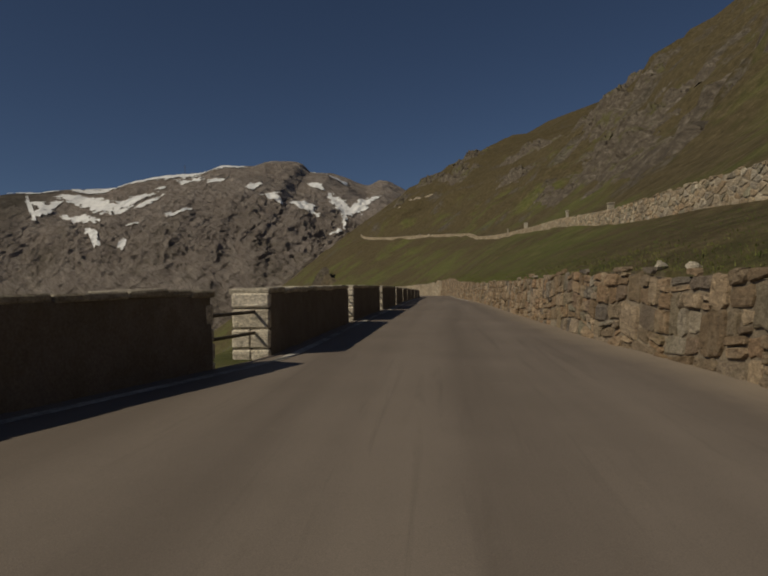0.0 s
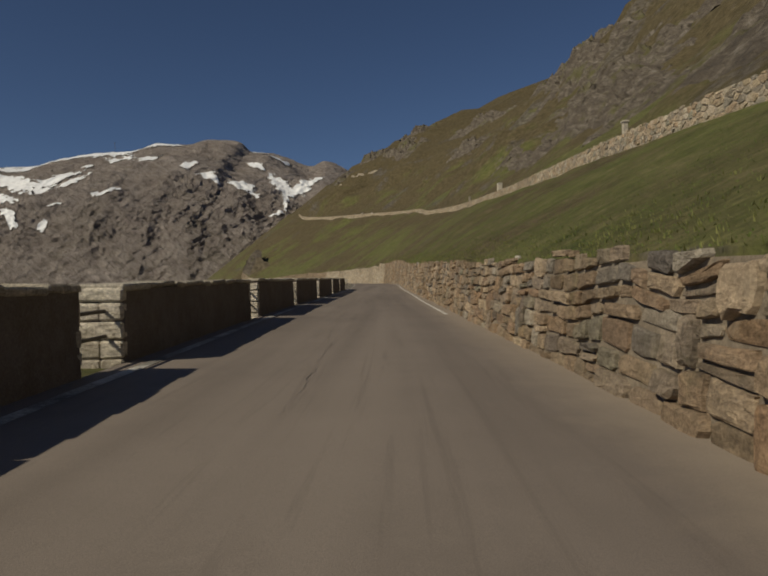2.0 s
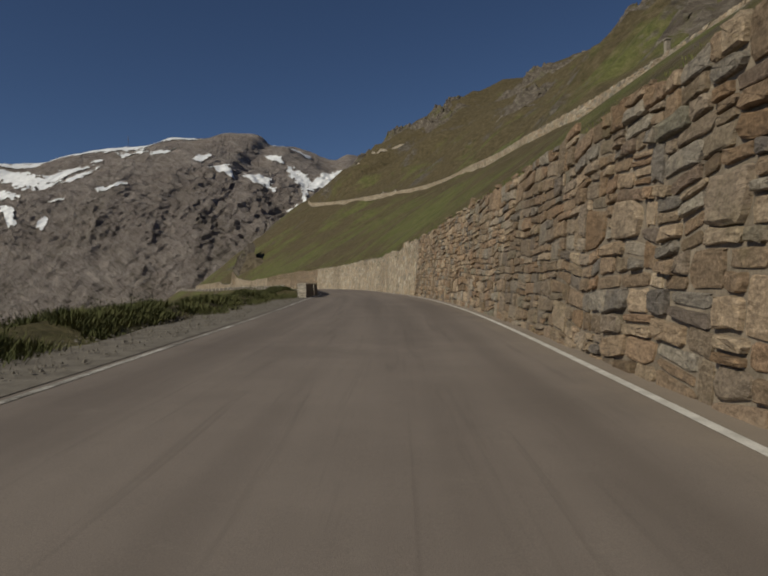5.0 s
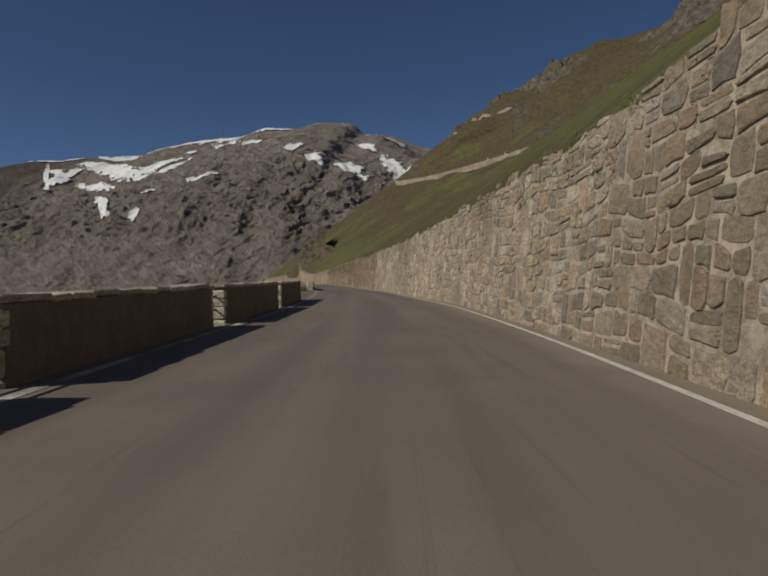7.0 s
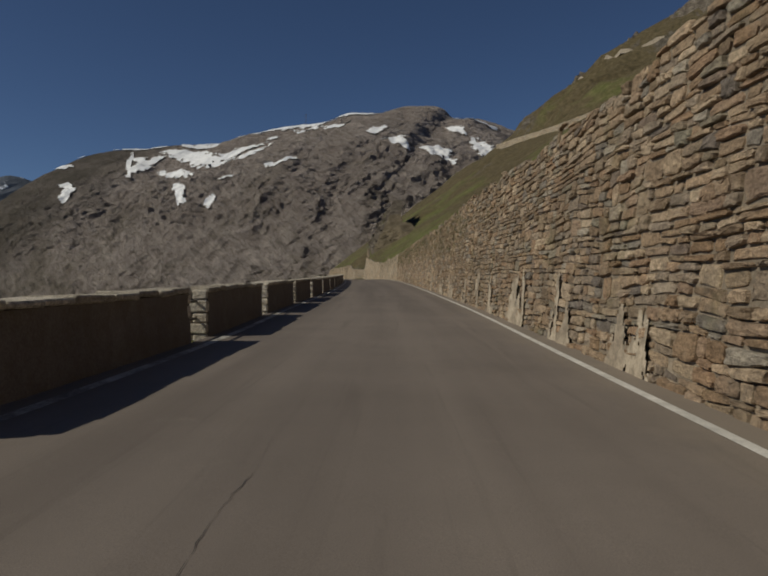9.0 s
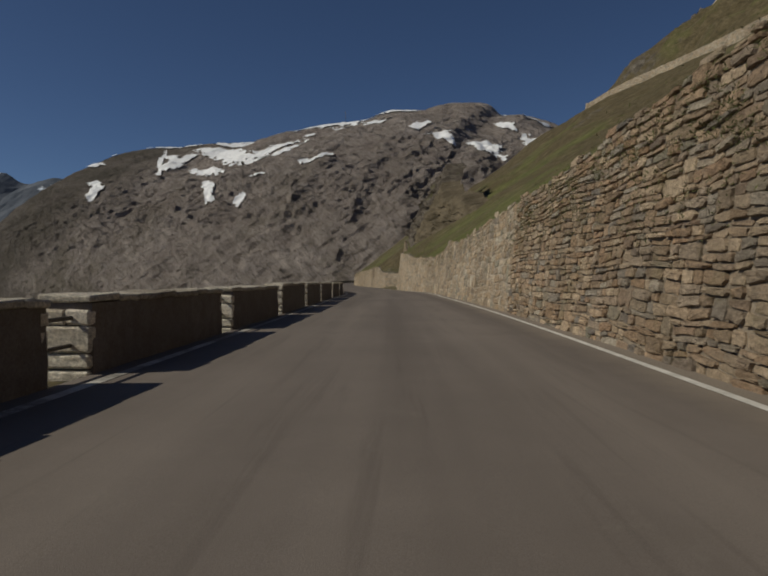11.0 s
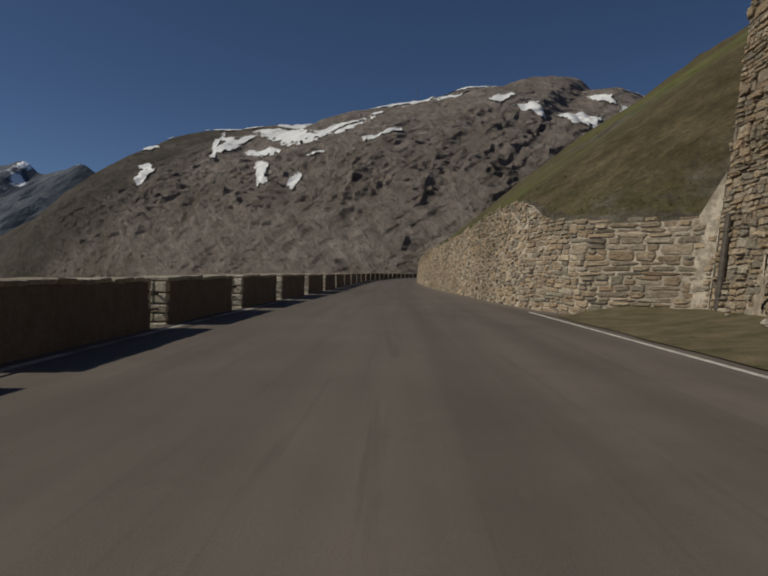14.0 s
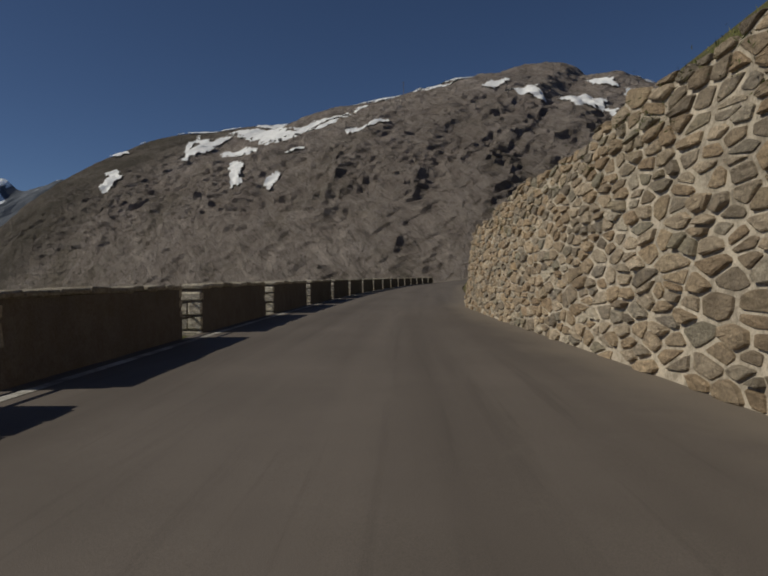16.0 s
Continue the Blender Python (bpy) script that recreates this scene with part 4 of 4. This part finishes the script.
def build_plaster(s0, s1, h1, seed):
    """A pale, flaking skin of old plaster over the foot of a wall."""
    face = Face(s0, s1, WALL)
    step = 0.04
    ni, nj = int((s1 - s0) / step), int(h1 / step)
    verts, index, faces = [], {}, []

    def vertex(i, j):
        if (i, j) not in index:
            s, h = s0 + i * step, j * step
            index[i, j] = len(verts)
            verts.append(face.map(np.array([s]), np.array([h]), np.array([0.068 + 0.015 * fbm(s * 3, h * 3, seed, 3)]))[0])
        return index[i, j]

    for i in range(ni):
        for j in range(nj):
            s, h = s0 + i * step, j * step
            edge = min((i + 1) / ni, 1 - i / ni) * 4
            if fbm(s * 2.2, h * 0.9, seed, 6, 0.7) * 0.9 + 0.45 - h / h1 > 0.9 * max(1 - edge, 0):
                faces.append((vertex(i, j), vertex(i + 1, j), vertex(i + 1, j + 1), vertex(i, j + 1)))
    whole, todo = set(), [faces[0]]
    near = {}
    for f in faces:
        for v in f:
            near.setdefault(v, []).append(f)
    best = []
    for f in faces:
        if f in whole:
            continue
        group, todo = [], [f]
        whole.add(f)
        while todo:
            q = todo.pop()
            group.append(q)
            for v in q:
                for o in near[v]:
                    if o not in whole:
                        whole.add(o)
                        todo.append(o)
        best = max(best, group, key=len)
    used = sorted({v for f in best for v in f})
    place = {v: i for i, v in enumerate(used)}
    verts, faces = [verts[v] for v in used], [tuple(place[v] for v in f) for f in best]
    tagged(mesh_object("plaster_patch", verts, faces, PLASTER), "pale flaking plaster over the wall's foot", "plaster", "plaster patches on the wall")


for i, (a, b, h) in enumerate([(229, 231.4, 1.3), (246.4, 248, 1.2), (249.5, 251, 0.9), (253.6, 256, 1.2), (258, 260.4, 1.0), (264, 266, 1.3), (233, 235, 1.2), (236.2, 237.6, 1.6), (239.5, 242, 1.3), (243.6, 244.8, 1.2), (367.2, 372.5, 3.6), (384, 388.5, 2.4), (375.5, 379.5, 1.5)]):
    build_plaster(a, b, h, i * 2.3 + 1)


# ---- hairpin of the road high on the hillside ----
def build_hairpin(points):
    """A pale retaining wall with a strip of road behind it, following the slope."""
    verts, n = [], 0
    for (sa, ua), (sb, ub) in zip(points[:-1], points[1:]):
        m = max(int(abs(sb - sa) / 1.5), 2)
        for k in range(m):
            s, u = sa + (sb - sa) * k / m, ua + (ub - ua) * k / m
            z = hill_height(s, u)
            verts += [ROAD.at(s, u, z - 0.6), ROAD.at(s, u + 0.1, z + 0.7), ROAD.at(s, u + 0.5, z + 0.7), ROAD.at(s, u + 0.6, z + 0.4), ROAD.at(s, u + 2.5, z + 0.5)]
            n += 1
    tagged(mesh_object("hairpin_wall", verts, grid_faces(n, 5), MORTAR), "pale retaining wall of a hairpin road above", "wall", kind="structure")


build_hairpin([(419, 75), (411, 81.5), (404, 87), (396, 93)])
build_hairpin([(488, 114), (478, 116), (466, 117.5)])


def build_pillar(s, wide, tall, seed):
    """A squat stone pillar with a cap on the edge of the upper road."""
    root = new("stone_pillar")
    for name, size, z in (("shaft", (wide, wide, tall), -0.35), ("cap", (wide + 0.10, wide + 0.10, 0.12), tall - 0.36)):
        part(name, new(name, stone_block(name, size, BLOCK, seed, 0.03)), root).matrix_local = pose(0, 0, z)
    p = ROAD.at(s, TERR_U(s) + 0.45, TERR_Z(s) + 0.9)
    _, h, _, _ = ROAD.frame_at(s)
    root.matrix_basis = pose(p.x, p.y, p.z, 0, 0, math.degrees(math.atan2(-h[0], h[1])))
    tagged(root, "pale stone pillar on the upper road's edge", "pillar", "pillars of the upper road")


# ---- parapets along the drop ----
def stone_block(name, size, mat, seed, bevel=0.03):
    """A roughly dressed block with worn, rounded edges, standing on its base at the origin."""
    rng = random.Random(seed)
    bm = bmesh.new()
    bmesh.ops.create_cube(bm, size=1.0)
    for v in bm.verts:
        v.co = Vector((v.co.x * size[0], v.co.y * size[1], (v.co.z + 0.5) * size[2]))
        v.co += Vector([(rng.random() - 0.5) * 0.02 for _ in range(3)])
    bmesh.ops.bevel(bm, geom=list(bm.edges), offset=bevel, segments=1, affect="EDGES")
    me = bpy.data.meshes.new(name)
    bm.to_mesh(me)
    bm.free()
    me.materials.append(mat)
    return me


for i, (a, wide, tall) in enumerate([(44, 0.4, 0.85), (69, 0.26, 0.95), (122, 0.6, 1.25), (149, 0.3, 1.2), (330, 0.8, 1.2), (318, 0.7, 1.1)]):
    build_pillar(a, wide, tall, 60 + i)


THICK = 0.56


def build_parapet(length, height, seed):
    """Along +y from the origin; the road face is at x = 0, the body lies on -x."""
    rng = random.Random(seed)
    root = new("parapet")
    n, h = int(length / 0.25) + 1, height - 0.055
    prof = [(-0.015, -0.25), (-0.02, h * 0.33), (-0.03, h * 0.66), (-0.03, h), (-THICK + 0.03, h), (-THICK + 0.02, h * 0.5), (-THICK, -0.25)]
    verts = []
    for i in range(n):
        y = 0.03 + (length - 0.06) * i / (n - 1)
        for x, z in prof:
            verts.append((x + 0.025 * fbm(y * 2, z * 3, seed, 4), y, z))
    k = len(prof)
    faces = [tuple(reversed(f)) for f in grid_faces(n, k)] + [tuple(range(k)), tuple((n - 1) * k + j for j in reversed(range(k)))]
    # the road face's shade is part of the body's colour
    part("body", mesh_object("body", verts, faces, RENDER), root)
    slabs = [stone_block("coping_stone", (THICK - 0.01, w, 0.075), BLOCK, seed + j, 0.018) for j, w in enumerate((0.42, 0.55, 0.7, 0.85))]
    y = 0.0
    while y < length - 0.05:
        w = rng.randrange(4)
        size = (0.42, 0.55, 0.7, 0.85)[w]
        if y + size > length + 0.1:
            w, size = 0, 0.42
        ob = part("coping_stone", new("coping_stone", slabs[w]), root)
        ob.matrix_local = pose(-THICK / 2 + (rng.random() - 0.5) * 0.04, min(y + size / 2, length - size / 2 + 0.03), h - 0.015 + rng.random() * 0.03, (rng.random() - 0.5) * 2.5, (rng.random() - 0.5) * 2.5, (rng.random() - 0.5) * 3)
        y += size + 0.008
    # end faces: sunlight is put into the paler stone colour
    quoins = [stone_block("end_stone", (THICK - 0.05, 0.16, z), PALE, seed + 9 + j, 0.025) for j, z in enumerate((0.16, 0.20, 0.26))]
    halves = [stone_block("end_stone", (THICK * 0.46, 0.15, z), PALE, seed + 19 + j, 0.025) for j, z in enumerate((0.16, 0.20, 0.26))]
    for end in (0.045, length - 0.045):
        z = -0.12
        while z < h - 0.1:
            j = rng.randrange(3)
            hh = (0.16, 0.20, 0.26)[j]
            if z + hh > h + 0.02:
                j, hh = 0, 0.16
            if rng.random() < 0.55:
                part("end_stone", new("end_stone", quoins[j]), root).matrix_local = pose(-THICK / 2, end, z, 0, 0, (rng.random() - 0.5) * 5)
            else:
                for x in (-THICK * 0.28, -THICK * 0.73):
                    part("end_stone", new("end_stone", halves[j]), root).matrix_local = pose(x, end, z, 0, 0, (rng.random() - 0.5) * 7)
            z += hh + 0.012
    return tagged(root, "grey-brown stone parapet with rough coping stones", "parapet", "parapets along the drop")


def build_railing(length):
    """Two round bars that close the gap between two parapets, along +y."""
    root = new("railing")
    for z in (0.30, 0.58):
        bm = bmesh.new()
        bmesh.ops.create_cone(bm, cap_ends=True, segments=10, radius1=0.022, radius2=0.022, depth=length, matrix=pose(0, length / 2, z, 90, 0, 0))
        me = bpy.data.meshes.new("rail")
        bm.to_mesh(me)
        bm.free()
        me.materials.append(STEEL)
        part("rail", new("rail", me), root)
    for y in (0.02, length - 0.02):
        for z in (0.30, 0.58):
            bm = bmesh.new()
            bmesh.ops.create_cone(bm, cap_ends=True, segments=10, radius1=0.045, radius2=0.045, depth=0.03, matrix=pose(0, y, z, 90, 0, 0))
            me = bpy.data.meshes.new("flange")
            bm.to_mesh(me)
            bm.free()
            me.materials.append(STEEL)
            part("flange", new("flange", me), root)
    return tagged(root, "two dark steel rails closing a parapet gap", "railing", "railings between the parapets")


STARTS = [-22, -14.2, -6.6, 1.2, 8.6, 16.6, 24.8, 32.9, 42.0, 50.5, 57.6, 65.3, 73.0, 80.2, 148.4, 155.6, 163.0, 171.1, 179.2, 187.1]
STARTS += [223.6, 230.6, 237.5, 244.0, 250.3, 256.0] + [262.1 + 5.95 * i for i in range(10)]
STARTS += [322.4, 328.4, 334.4, 340.9, 347.6, 354.1, 361.0, 367.3, 374.3, 381.2, 387.2, 393.0, 398.7, 404.5, 410.7, 416.9, 423.6, 430.2, 436.6, 442.8] + [449.3 + 6.4 * i for i in range(14)]
LENGTHS = (4.7, 5.1, 5.5, 5.9, 6.3, 6.7, 7.1, 7.5, 8.0)
kinds = {}


def heading(s, u0, s1, u1):
    a, b = ROAD.at(s, u0), ROAD.at(s1, u1)
    return a, math.degrees(math.atan2(-(b - a).x, (b - a).y)), math.degrees(math.atan2((b - a).z, (b - a).xy.length))


for i, s in enumerate(STARTS):
    room = STARTS[i + 1] - s if i + 1 < len(STARTS) else 6.4
    size = min(LENGTHS, key=lambda v: abs(v - (room if room < 9.6 else 8.0) + 1.0))
    high = next(h for end, h in ((100, 0.88), (200, 0.81), (300, 0.78), (362, 0.83), (900, 0.88)) if s < end)
    a, yaw, climb = heading(s, LEFT(s), s + size, LEFT(s + size))
    m = pose(a.x, a.y, a.z, climb, 0, yaw)
    if (size, high) in kinds:
        copy_thing(kinds[size, high], m)
    else:
        kinds[size, high] = build_parapet(size, high, int(size * 10 + high * 100))
        kinds[size, high].matrix_basis = m
    if room < 9.6:
        gap = room - size
        a, yaw, climb = heading(s + size, LEFT(s + size) - 0.22, s + room, LEFT(s + room) - 0.22)
        rail_at = pose(a.x, a.y, a.z, climb, 0, yaw) @ pose(0, -0.1 - (1.3 - gap) / 2 + 0.1, 0)
        if "rail" in kinds:
            copy_thing(kinds["rail"], rail_at)
        else:
            kinds["rail"] = build_railing(1.3)
            kinds["rail"].matrix_basis = rail_at

# ---- craggy rock face above the wall ----
SCREE = make_plain("brown_scree", (0.040, 0.033, 0.021), (0.118, 0.096, 0.066), 0.45, 0.95, 0.5)
CREST = table([(338, 4.6), (344, 5.2), (352, 7.4), (360, 10.2), (368, 12.6), (373, 14.6), (378, 16.8), (384, 17.6), (388.5, 17.0), (390.5, 14.0), (393, 10.5)])


def build_rock_face(name, ss, mat, rugged, label):
    """A steep slope above the wall, leaning back, broken by ledges and clefts where it is rugged."""
    rows = 70
    verts = []
    for s in ss:
        w0 = WTOP(min(s, 389.5)) - 0.4
        t = max(CREST(s) + (4 * rugged - 0.6) * fbm(s * 0.35, 5.0, 1.0, 5, 0.7), w0 + 1.5)
        back = max(0.0, min((368 - s) * 0.42, 7.0)) + max(s - 390.3, 0) * 7
        for k in range(rows):
            f = k / (rows - 1)
            h = w0 + (t - w0) * min(f * 1.25, 1.0) + (0.0 if f < 0.8 else (f - 0.8) * 3.0)
            u = WALL(min(s, 389.5)) + LEAN * w0 + 0.3 + back + 0.46 * (h - w0) + (0 if f < 0.8 else (f - 0.8) * 12)
            bulge = 0.8 * fbm(s * 0.22, h * 0.3, 3, 6, 0.7) + rugged * (noise.ridged_multi_fractal((s * 0.3 + h * 0.12, h * 0.55, 6.0), 0.8, 2.1, 6, 1.0, 2.0) - 1.0)
            bulge += rugged * 0.45 * (noise.ridged_multi_fractal((s * 0.9, h * 1.5 + s * 0.3, 2.0), 0.8, 2.1, 5, 1.0, 2.0) - 1.0)
            bulge *= 1 - 0.8 * min(max((f - 0.7) * 8, 0), 1)
            verts.append(ROAD.at(s, u - bulge * min(f * 4, 1.0), h + 0.4 * fbm(s * 0.5, h, 8, 4) * min(f * 4, 1.0)))
    ob = mesh_object(name, verts, grid_faces(len(ss), rows), mat)
    tagged(ob, label, "rock", kind="structure")


build_rock_face("scree_slope", list(np.arange(338, 371.5, 0.3)), SCREE, 0.3, "brown scree and thin turf above the wall")
build_rock_face("rock_face", list(np.arange(371, 390.3, 0.24)) + [390.5, 390.9, 391.3], ROCK, 0.6, "brown-grey craggy rock face above the stone wall")


def build_drainpipe():
    """An old dark pipe standing in the corner where the set-back wall ends."""
    root = new("drainpipe")
    bm = bmesh.new()
    bmesh.ops.create_cone(bm, cap_ends=True, segments=12, radius1=0.09, radius2=0.09, depth=2.1, matrix=pose(0, 0, 1.05))
    me = bpy.data.meshes.new("pipe")
    bm.to_mesh(me)
    bm.free()
    me.materials.append(STEEL)
    part("pipe", new("pipe", me), root)
    for z in (0.35, 1.75):
        bm = bmesh.new()
        bmesh.ops.create_cone(bm, cap_ends=True, segments=12, radius1=0.11, radius2=0.11, depth=0.07, matrix=pose(0, 0, z))
        me = bpy.data.meshes.new("clamp")
        bm.to_mesh(me)
        bm.free()
        me.materials.append(STEEL)
        part("clamp", new("clamp", me), root)
    p = ROAD.at(389.3, WALL(389.3) - 0.02, 0.33)
    root.matrix_basis = pose(p.x, p.y, p.z, 0, 5, 20)
    tagged(root, "dark rusty drainpipe in the corner of the walls", "drainpipe")


build_drainpipe()


# ---- grass ----
def build_tufts(name, count, place, seed, label, tall=(0.10, 0.28), blades=6, mat=BLADE, spread=0.10, thin=1.0):
    rng = random.Random(seed)
    verts, faces = [], []
    for _ in range(count):
        s, u = place(rng)
        p = ROAD.at(s, u, hill_height(s, u) - 0.02)
        for _ in range(blades):
            a, r = rng.random() * 6.283, rng.random() * spread
            h = tall[0] + (tall[1] - tall[0]) * rng.random()
            lean = 1.1 * h * rng.random()
            b = p + Vector((math.cos(a) * r, math.sin(a) * r, 0))
            w = thin * (0.012 + 0.014 * rng.random())
            i = len(verts)
            verts += [b + Vector((-math.sin(a) * w, math.cos(a) * w, 0)), b + Vector((math.sin(a) * w, -math.cos(a) * w, 0)), b + Vector((math.cos(a) * lean, math.sin(a) * lean, h))]
            faces.append((i, i + 1, i + 2))
    return tagged(mesh_object(name, verts, faces, mat), label, "grass", kind="stuff")


def wall_edge(rng):
    s = -20 + 460 * rng.random()
    return s, WALL(s) + LEAN * WTOP(s) + 0.26 + abs(rng.gauss(0, 0.7))


def bank(rng):
    s = 5 + 110 * rng.random()
    return s, WALL(s) + LEAN * WTOP(s) + 0.3 + 12 * rng.random() ** 1.4


def open_verge(rng):
    a, b = OPEN[0] if rng.random() < 0.62 else OPEN[1]
    s = a + 1 + (b - a - 2) * rng.random()
    d = 1.2 + 3.2 * rng.random()
    while fbm(s * 0.35, d * 0.6, 6, 4) + 0.3 * (d - 1.8) < 0.25 * rng.random() - 0.1:
        s, d = a + 1 + (b - a - 2) * rng.random(), 1.0 + 3.5 * rng.random()
    return s, LEFT(s) - d


build_tufts("wall_top_grass", 14000, wall_edge, 3, "grass hanging over the wall's top edge", (0.02, 0.08), 6, BLADE, 0.18, 0.5)
build_tufts("bank_grass", 26000, bank, 4, "green meadow grass on the bank", (0.01, 0.032), 8, MEADOW, 0.3, 0.3)
build_tufts("verge_grass", 22000, open_verge, 5, "dark weeds and low shrubs along the open verge", (0.05, 0.24), 9, WEED, 0.22)


def build_shrubs():
    """Low bushy weeds along the outer edge of the open verge: many small leaves in uneven clumps."""
    rng = random.Random(21)
    verts, faces = [], []
    for a, b in OPEN:
        for n in range(int((b - a) * 2.6) + 70):
            last = n >= int((b - a) * 2.6)
            s = b - 6 + 13 * rng.random() if last else a + 1 + (b - a) * rng.random()
            d = 0.8 + 1.9 * rng.random() if last else 2.0 + 2.4 * rng.random()
            p = ROAD.at(s, LEFT(s) - d, hill_height(s, LEFT(s) - d))
            w, h = 0.25 + 0.5 * rng.random(), (0.26 if last else 0.16) + (0.34 if last else 0.26) * rng.random()
            for _ in range(260 if last else 150):
                q = Vector((rng.gauss(0, 0.5), rng.gauss(0, 0.5), abs(rng.gauss(0, 0.42))))
                base = p + Vector((q.x * w, q.y * w, q.z * h))
                e1 = Vector((rng.gauss(0, 1), rng.gauss(0, 1), rng.gauss(0, 1))).normalized() * (0.02 + 0.035 * rng.random())
                e2 = Vector((rng.gauss(0, 1), rng.gauss(0, 1), rng.gauss(0, 1))).normalized() * (0.015 + 0.02 * rng.random())
                i = len(verts)
                verts += [base - e1, base + e2, base + e1]
                faces.append((i, i + 1, i + 2))
    tagged(mesh_object("verge_shrubs", verts, faces, WEED), "dark green low shrubs along the open verge", "shrubs", kind="stuff")


build_shrubs()


def build_loose_stone(s, u, lift, size, seed):
    """A broken stone with flat facets, lying half sunk in the ground."""
    rng = random.Random(seed)
    bm = bmesh.new()
    bmesh.ops.create_icosphere(bm, subdivisions=2, radius=0.5)
    for v in bm.verts:
        v.co *= 0.85 + 0.45 * fbm(v.co.x * 2.2, v.co.y * 2.2, v.co.z * 2.2 + seed, 3)
        v.co = Vector((v.co.x * size, v.co.y * size * (0.6 + 0.01 * (seed % 30)), max(v.co.z, -0.3) * size * 0.62))
    me = bpy.data.meshes.new("loose_stone")
    bm.to_mesh(me)
    bm.free()
    me.materials.append(BLOCK)
    ob = new("loose_stone", me)
    p = ROAD.at(s, u, lift + 0.14 * size)
    ob.matrix_basis = pose(p.x, p.y, p.z, rng.random() * 14 - 7, rng.random() * 14 - 7, rng.random() * 360)
    tagged(ob, "pale broken stone lying at the wall's foot" if s > 100 else "flat stone lying on the wall's top", "stone", "loose stones along the walls")


rng = random.Random(77)
for i in range(26):
    a = 367.5 + 21.5 * rng.random() if i < 20 else 371 + 4 * rng.random()
    out = 0.2 + 0.5 * rng.random()
    rise = 0.30 * min(max((a - 366) / 3, 0), 1) * (1 - out / max(WALL(a) - RLINE(a) - 0.2, 1)) ** 1.2
    build_loose_stone(a, WALL(a) - out, 0.02 + rise, 0.12 + 0.34 * rng.random() ** 2, i)
for i, (a, size) in enumerate([(9.2, 0.26), (10.2, 0.32), (21, 0.2), (47, 0.2)]):
    build_loose_stone(a, WALL(a) + LEAN * WTOP(a) + 0.35, hill_height(a, WALL(a) + LEAN * WTOP(a) + 0.35), size, 40 + i)


def build_wall_weeds():
    """Tufts of small leaves and stalks rooted in the joints of the walls."""
    rng = random.Random(31)
    verts, faces = [], []
    face = Face(120, 452, WALL)
    for n in range(900):
        if n >= 560:
            s, low = 244 + 58 * rng.random() ** 0.8, 0.5
        elif n < 230:
            s, low = 252 + 52 * rng.random(), 0.45
        elif n < 330:
            s, low = 152 + 70 * rng.random(), 0.7
        elif n < 420:
            s, low = 398 + 50 * rng.random(), 0.72
        elif n < 500:
            s, low = 367 + 22 * rng.random(), 0.0
        else:
            s, low = 304 + 50 * rng.random(), 0.7
        h = WTOP(s) * (low + (0.95 - low) * rng.random() ** 0.6)
        c = Vector(face.map(np.array([s]), np.array([h]), np.array([0.06]))[0])
        r = 0.06 + 0.16 * rng.random()
        for _ in range(46):
            q = c + Vector((rng.gauss(0, r), rng.gauss(0, r), rng.gauss(-0.3 * r, 0.8 * r)))
            e1 = Vector((rng.gauss(0, 1), rng.gauss(0, 1), rng.gauss(0, 1))).normalized() * (0.015 + 0.03 * rng.random())
            e2 = Vector((rng.gauss(0, 1), rng.gauss(0, 1), rng.gauss(0, 1))).normalized() * 0.015
            i = len(verts)
            verts += [q - e1, q + e2, q + e1]
            faces.append((i, i + 1, i + 2))
    tagged(mesh_object("wall_weeds", verts, faces, WEED), "small green weeds rooted in the stone walls", "weeds", kind="stuff")


build_wall_weeds()


def build_pebbles():
    rng = random.Random(8)
    verts, faces = [], []
    for _ in range(9000):
        a, b = OPEN[0] if rng.random() < 0.66 else OPEN[1]
        s = a + 1 + (b - a - 2) * rng.random()
        r = 0.008 + 0.03 * rng.random() ** 3
        p = ROAD.at(s, LEFT(s) - 0.15 - 1.6 * rng.random(), 0.02 + r * 0.3)
        i = len(verts)
        for d in ((1, 0, 0), (0, 1, 0), (-1, 0, 0), (0, -1, 0), (0, 0, 1)):
            verts.append(p + Vector(d) * r * (0.6 + 0.7 * rng.random()))
        faces += [(i + k, i + (k + 1) % 4, i + 4) for k in range(4)]
    tagged(mesh_object("pebbles", verts, faces, GRAVEL), "loose grey pebbles on the verge", "gravel", kind="stuff")


build_pebbles()


# ---- the stones nearest the road, each a piece of its wall ----
for wall, made, mat in LATER:
    for p, fs in made:
        c = p.mean(axis=0)
        me = bpy.data.meshes.new("stone")
        me.from_pydata([tuple(v - c) for v in p], [], fs)
        me.materials.append(mat)
        ob = new("stone", me)
        ob.parent, ob.location = wall, c
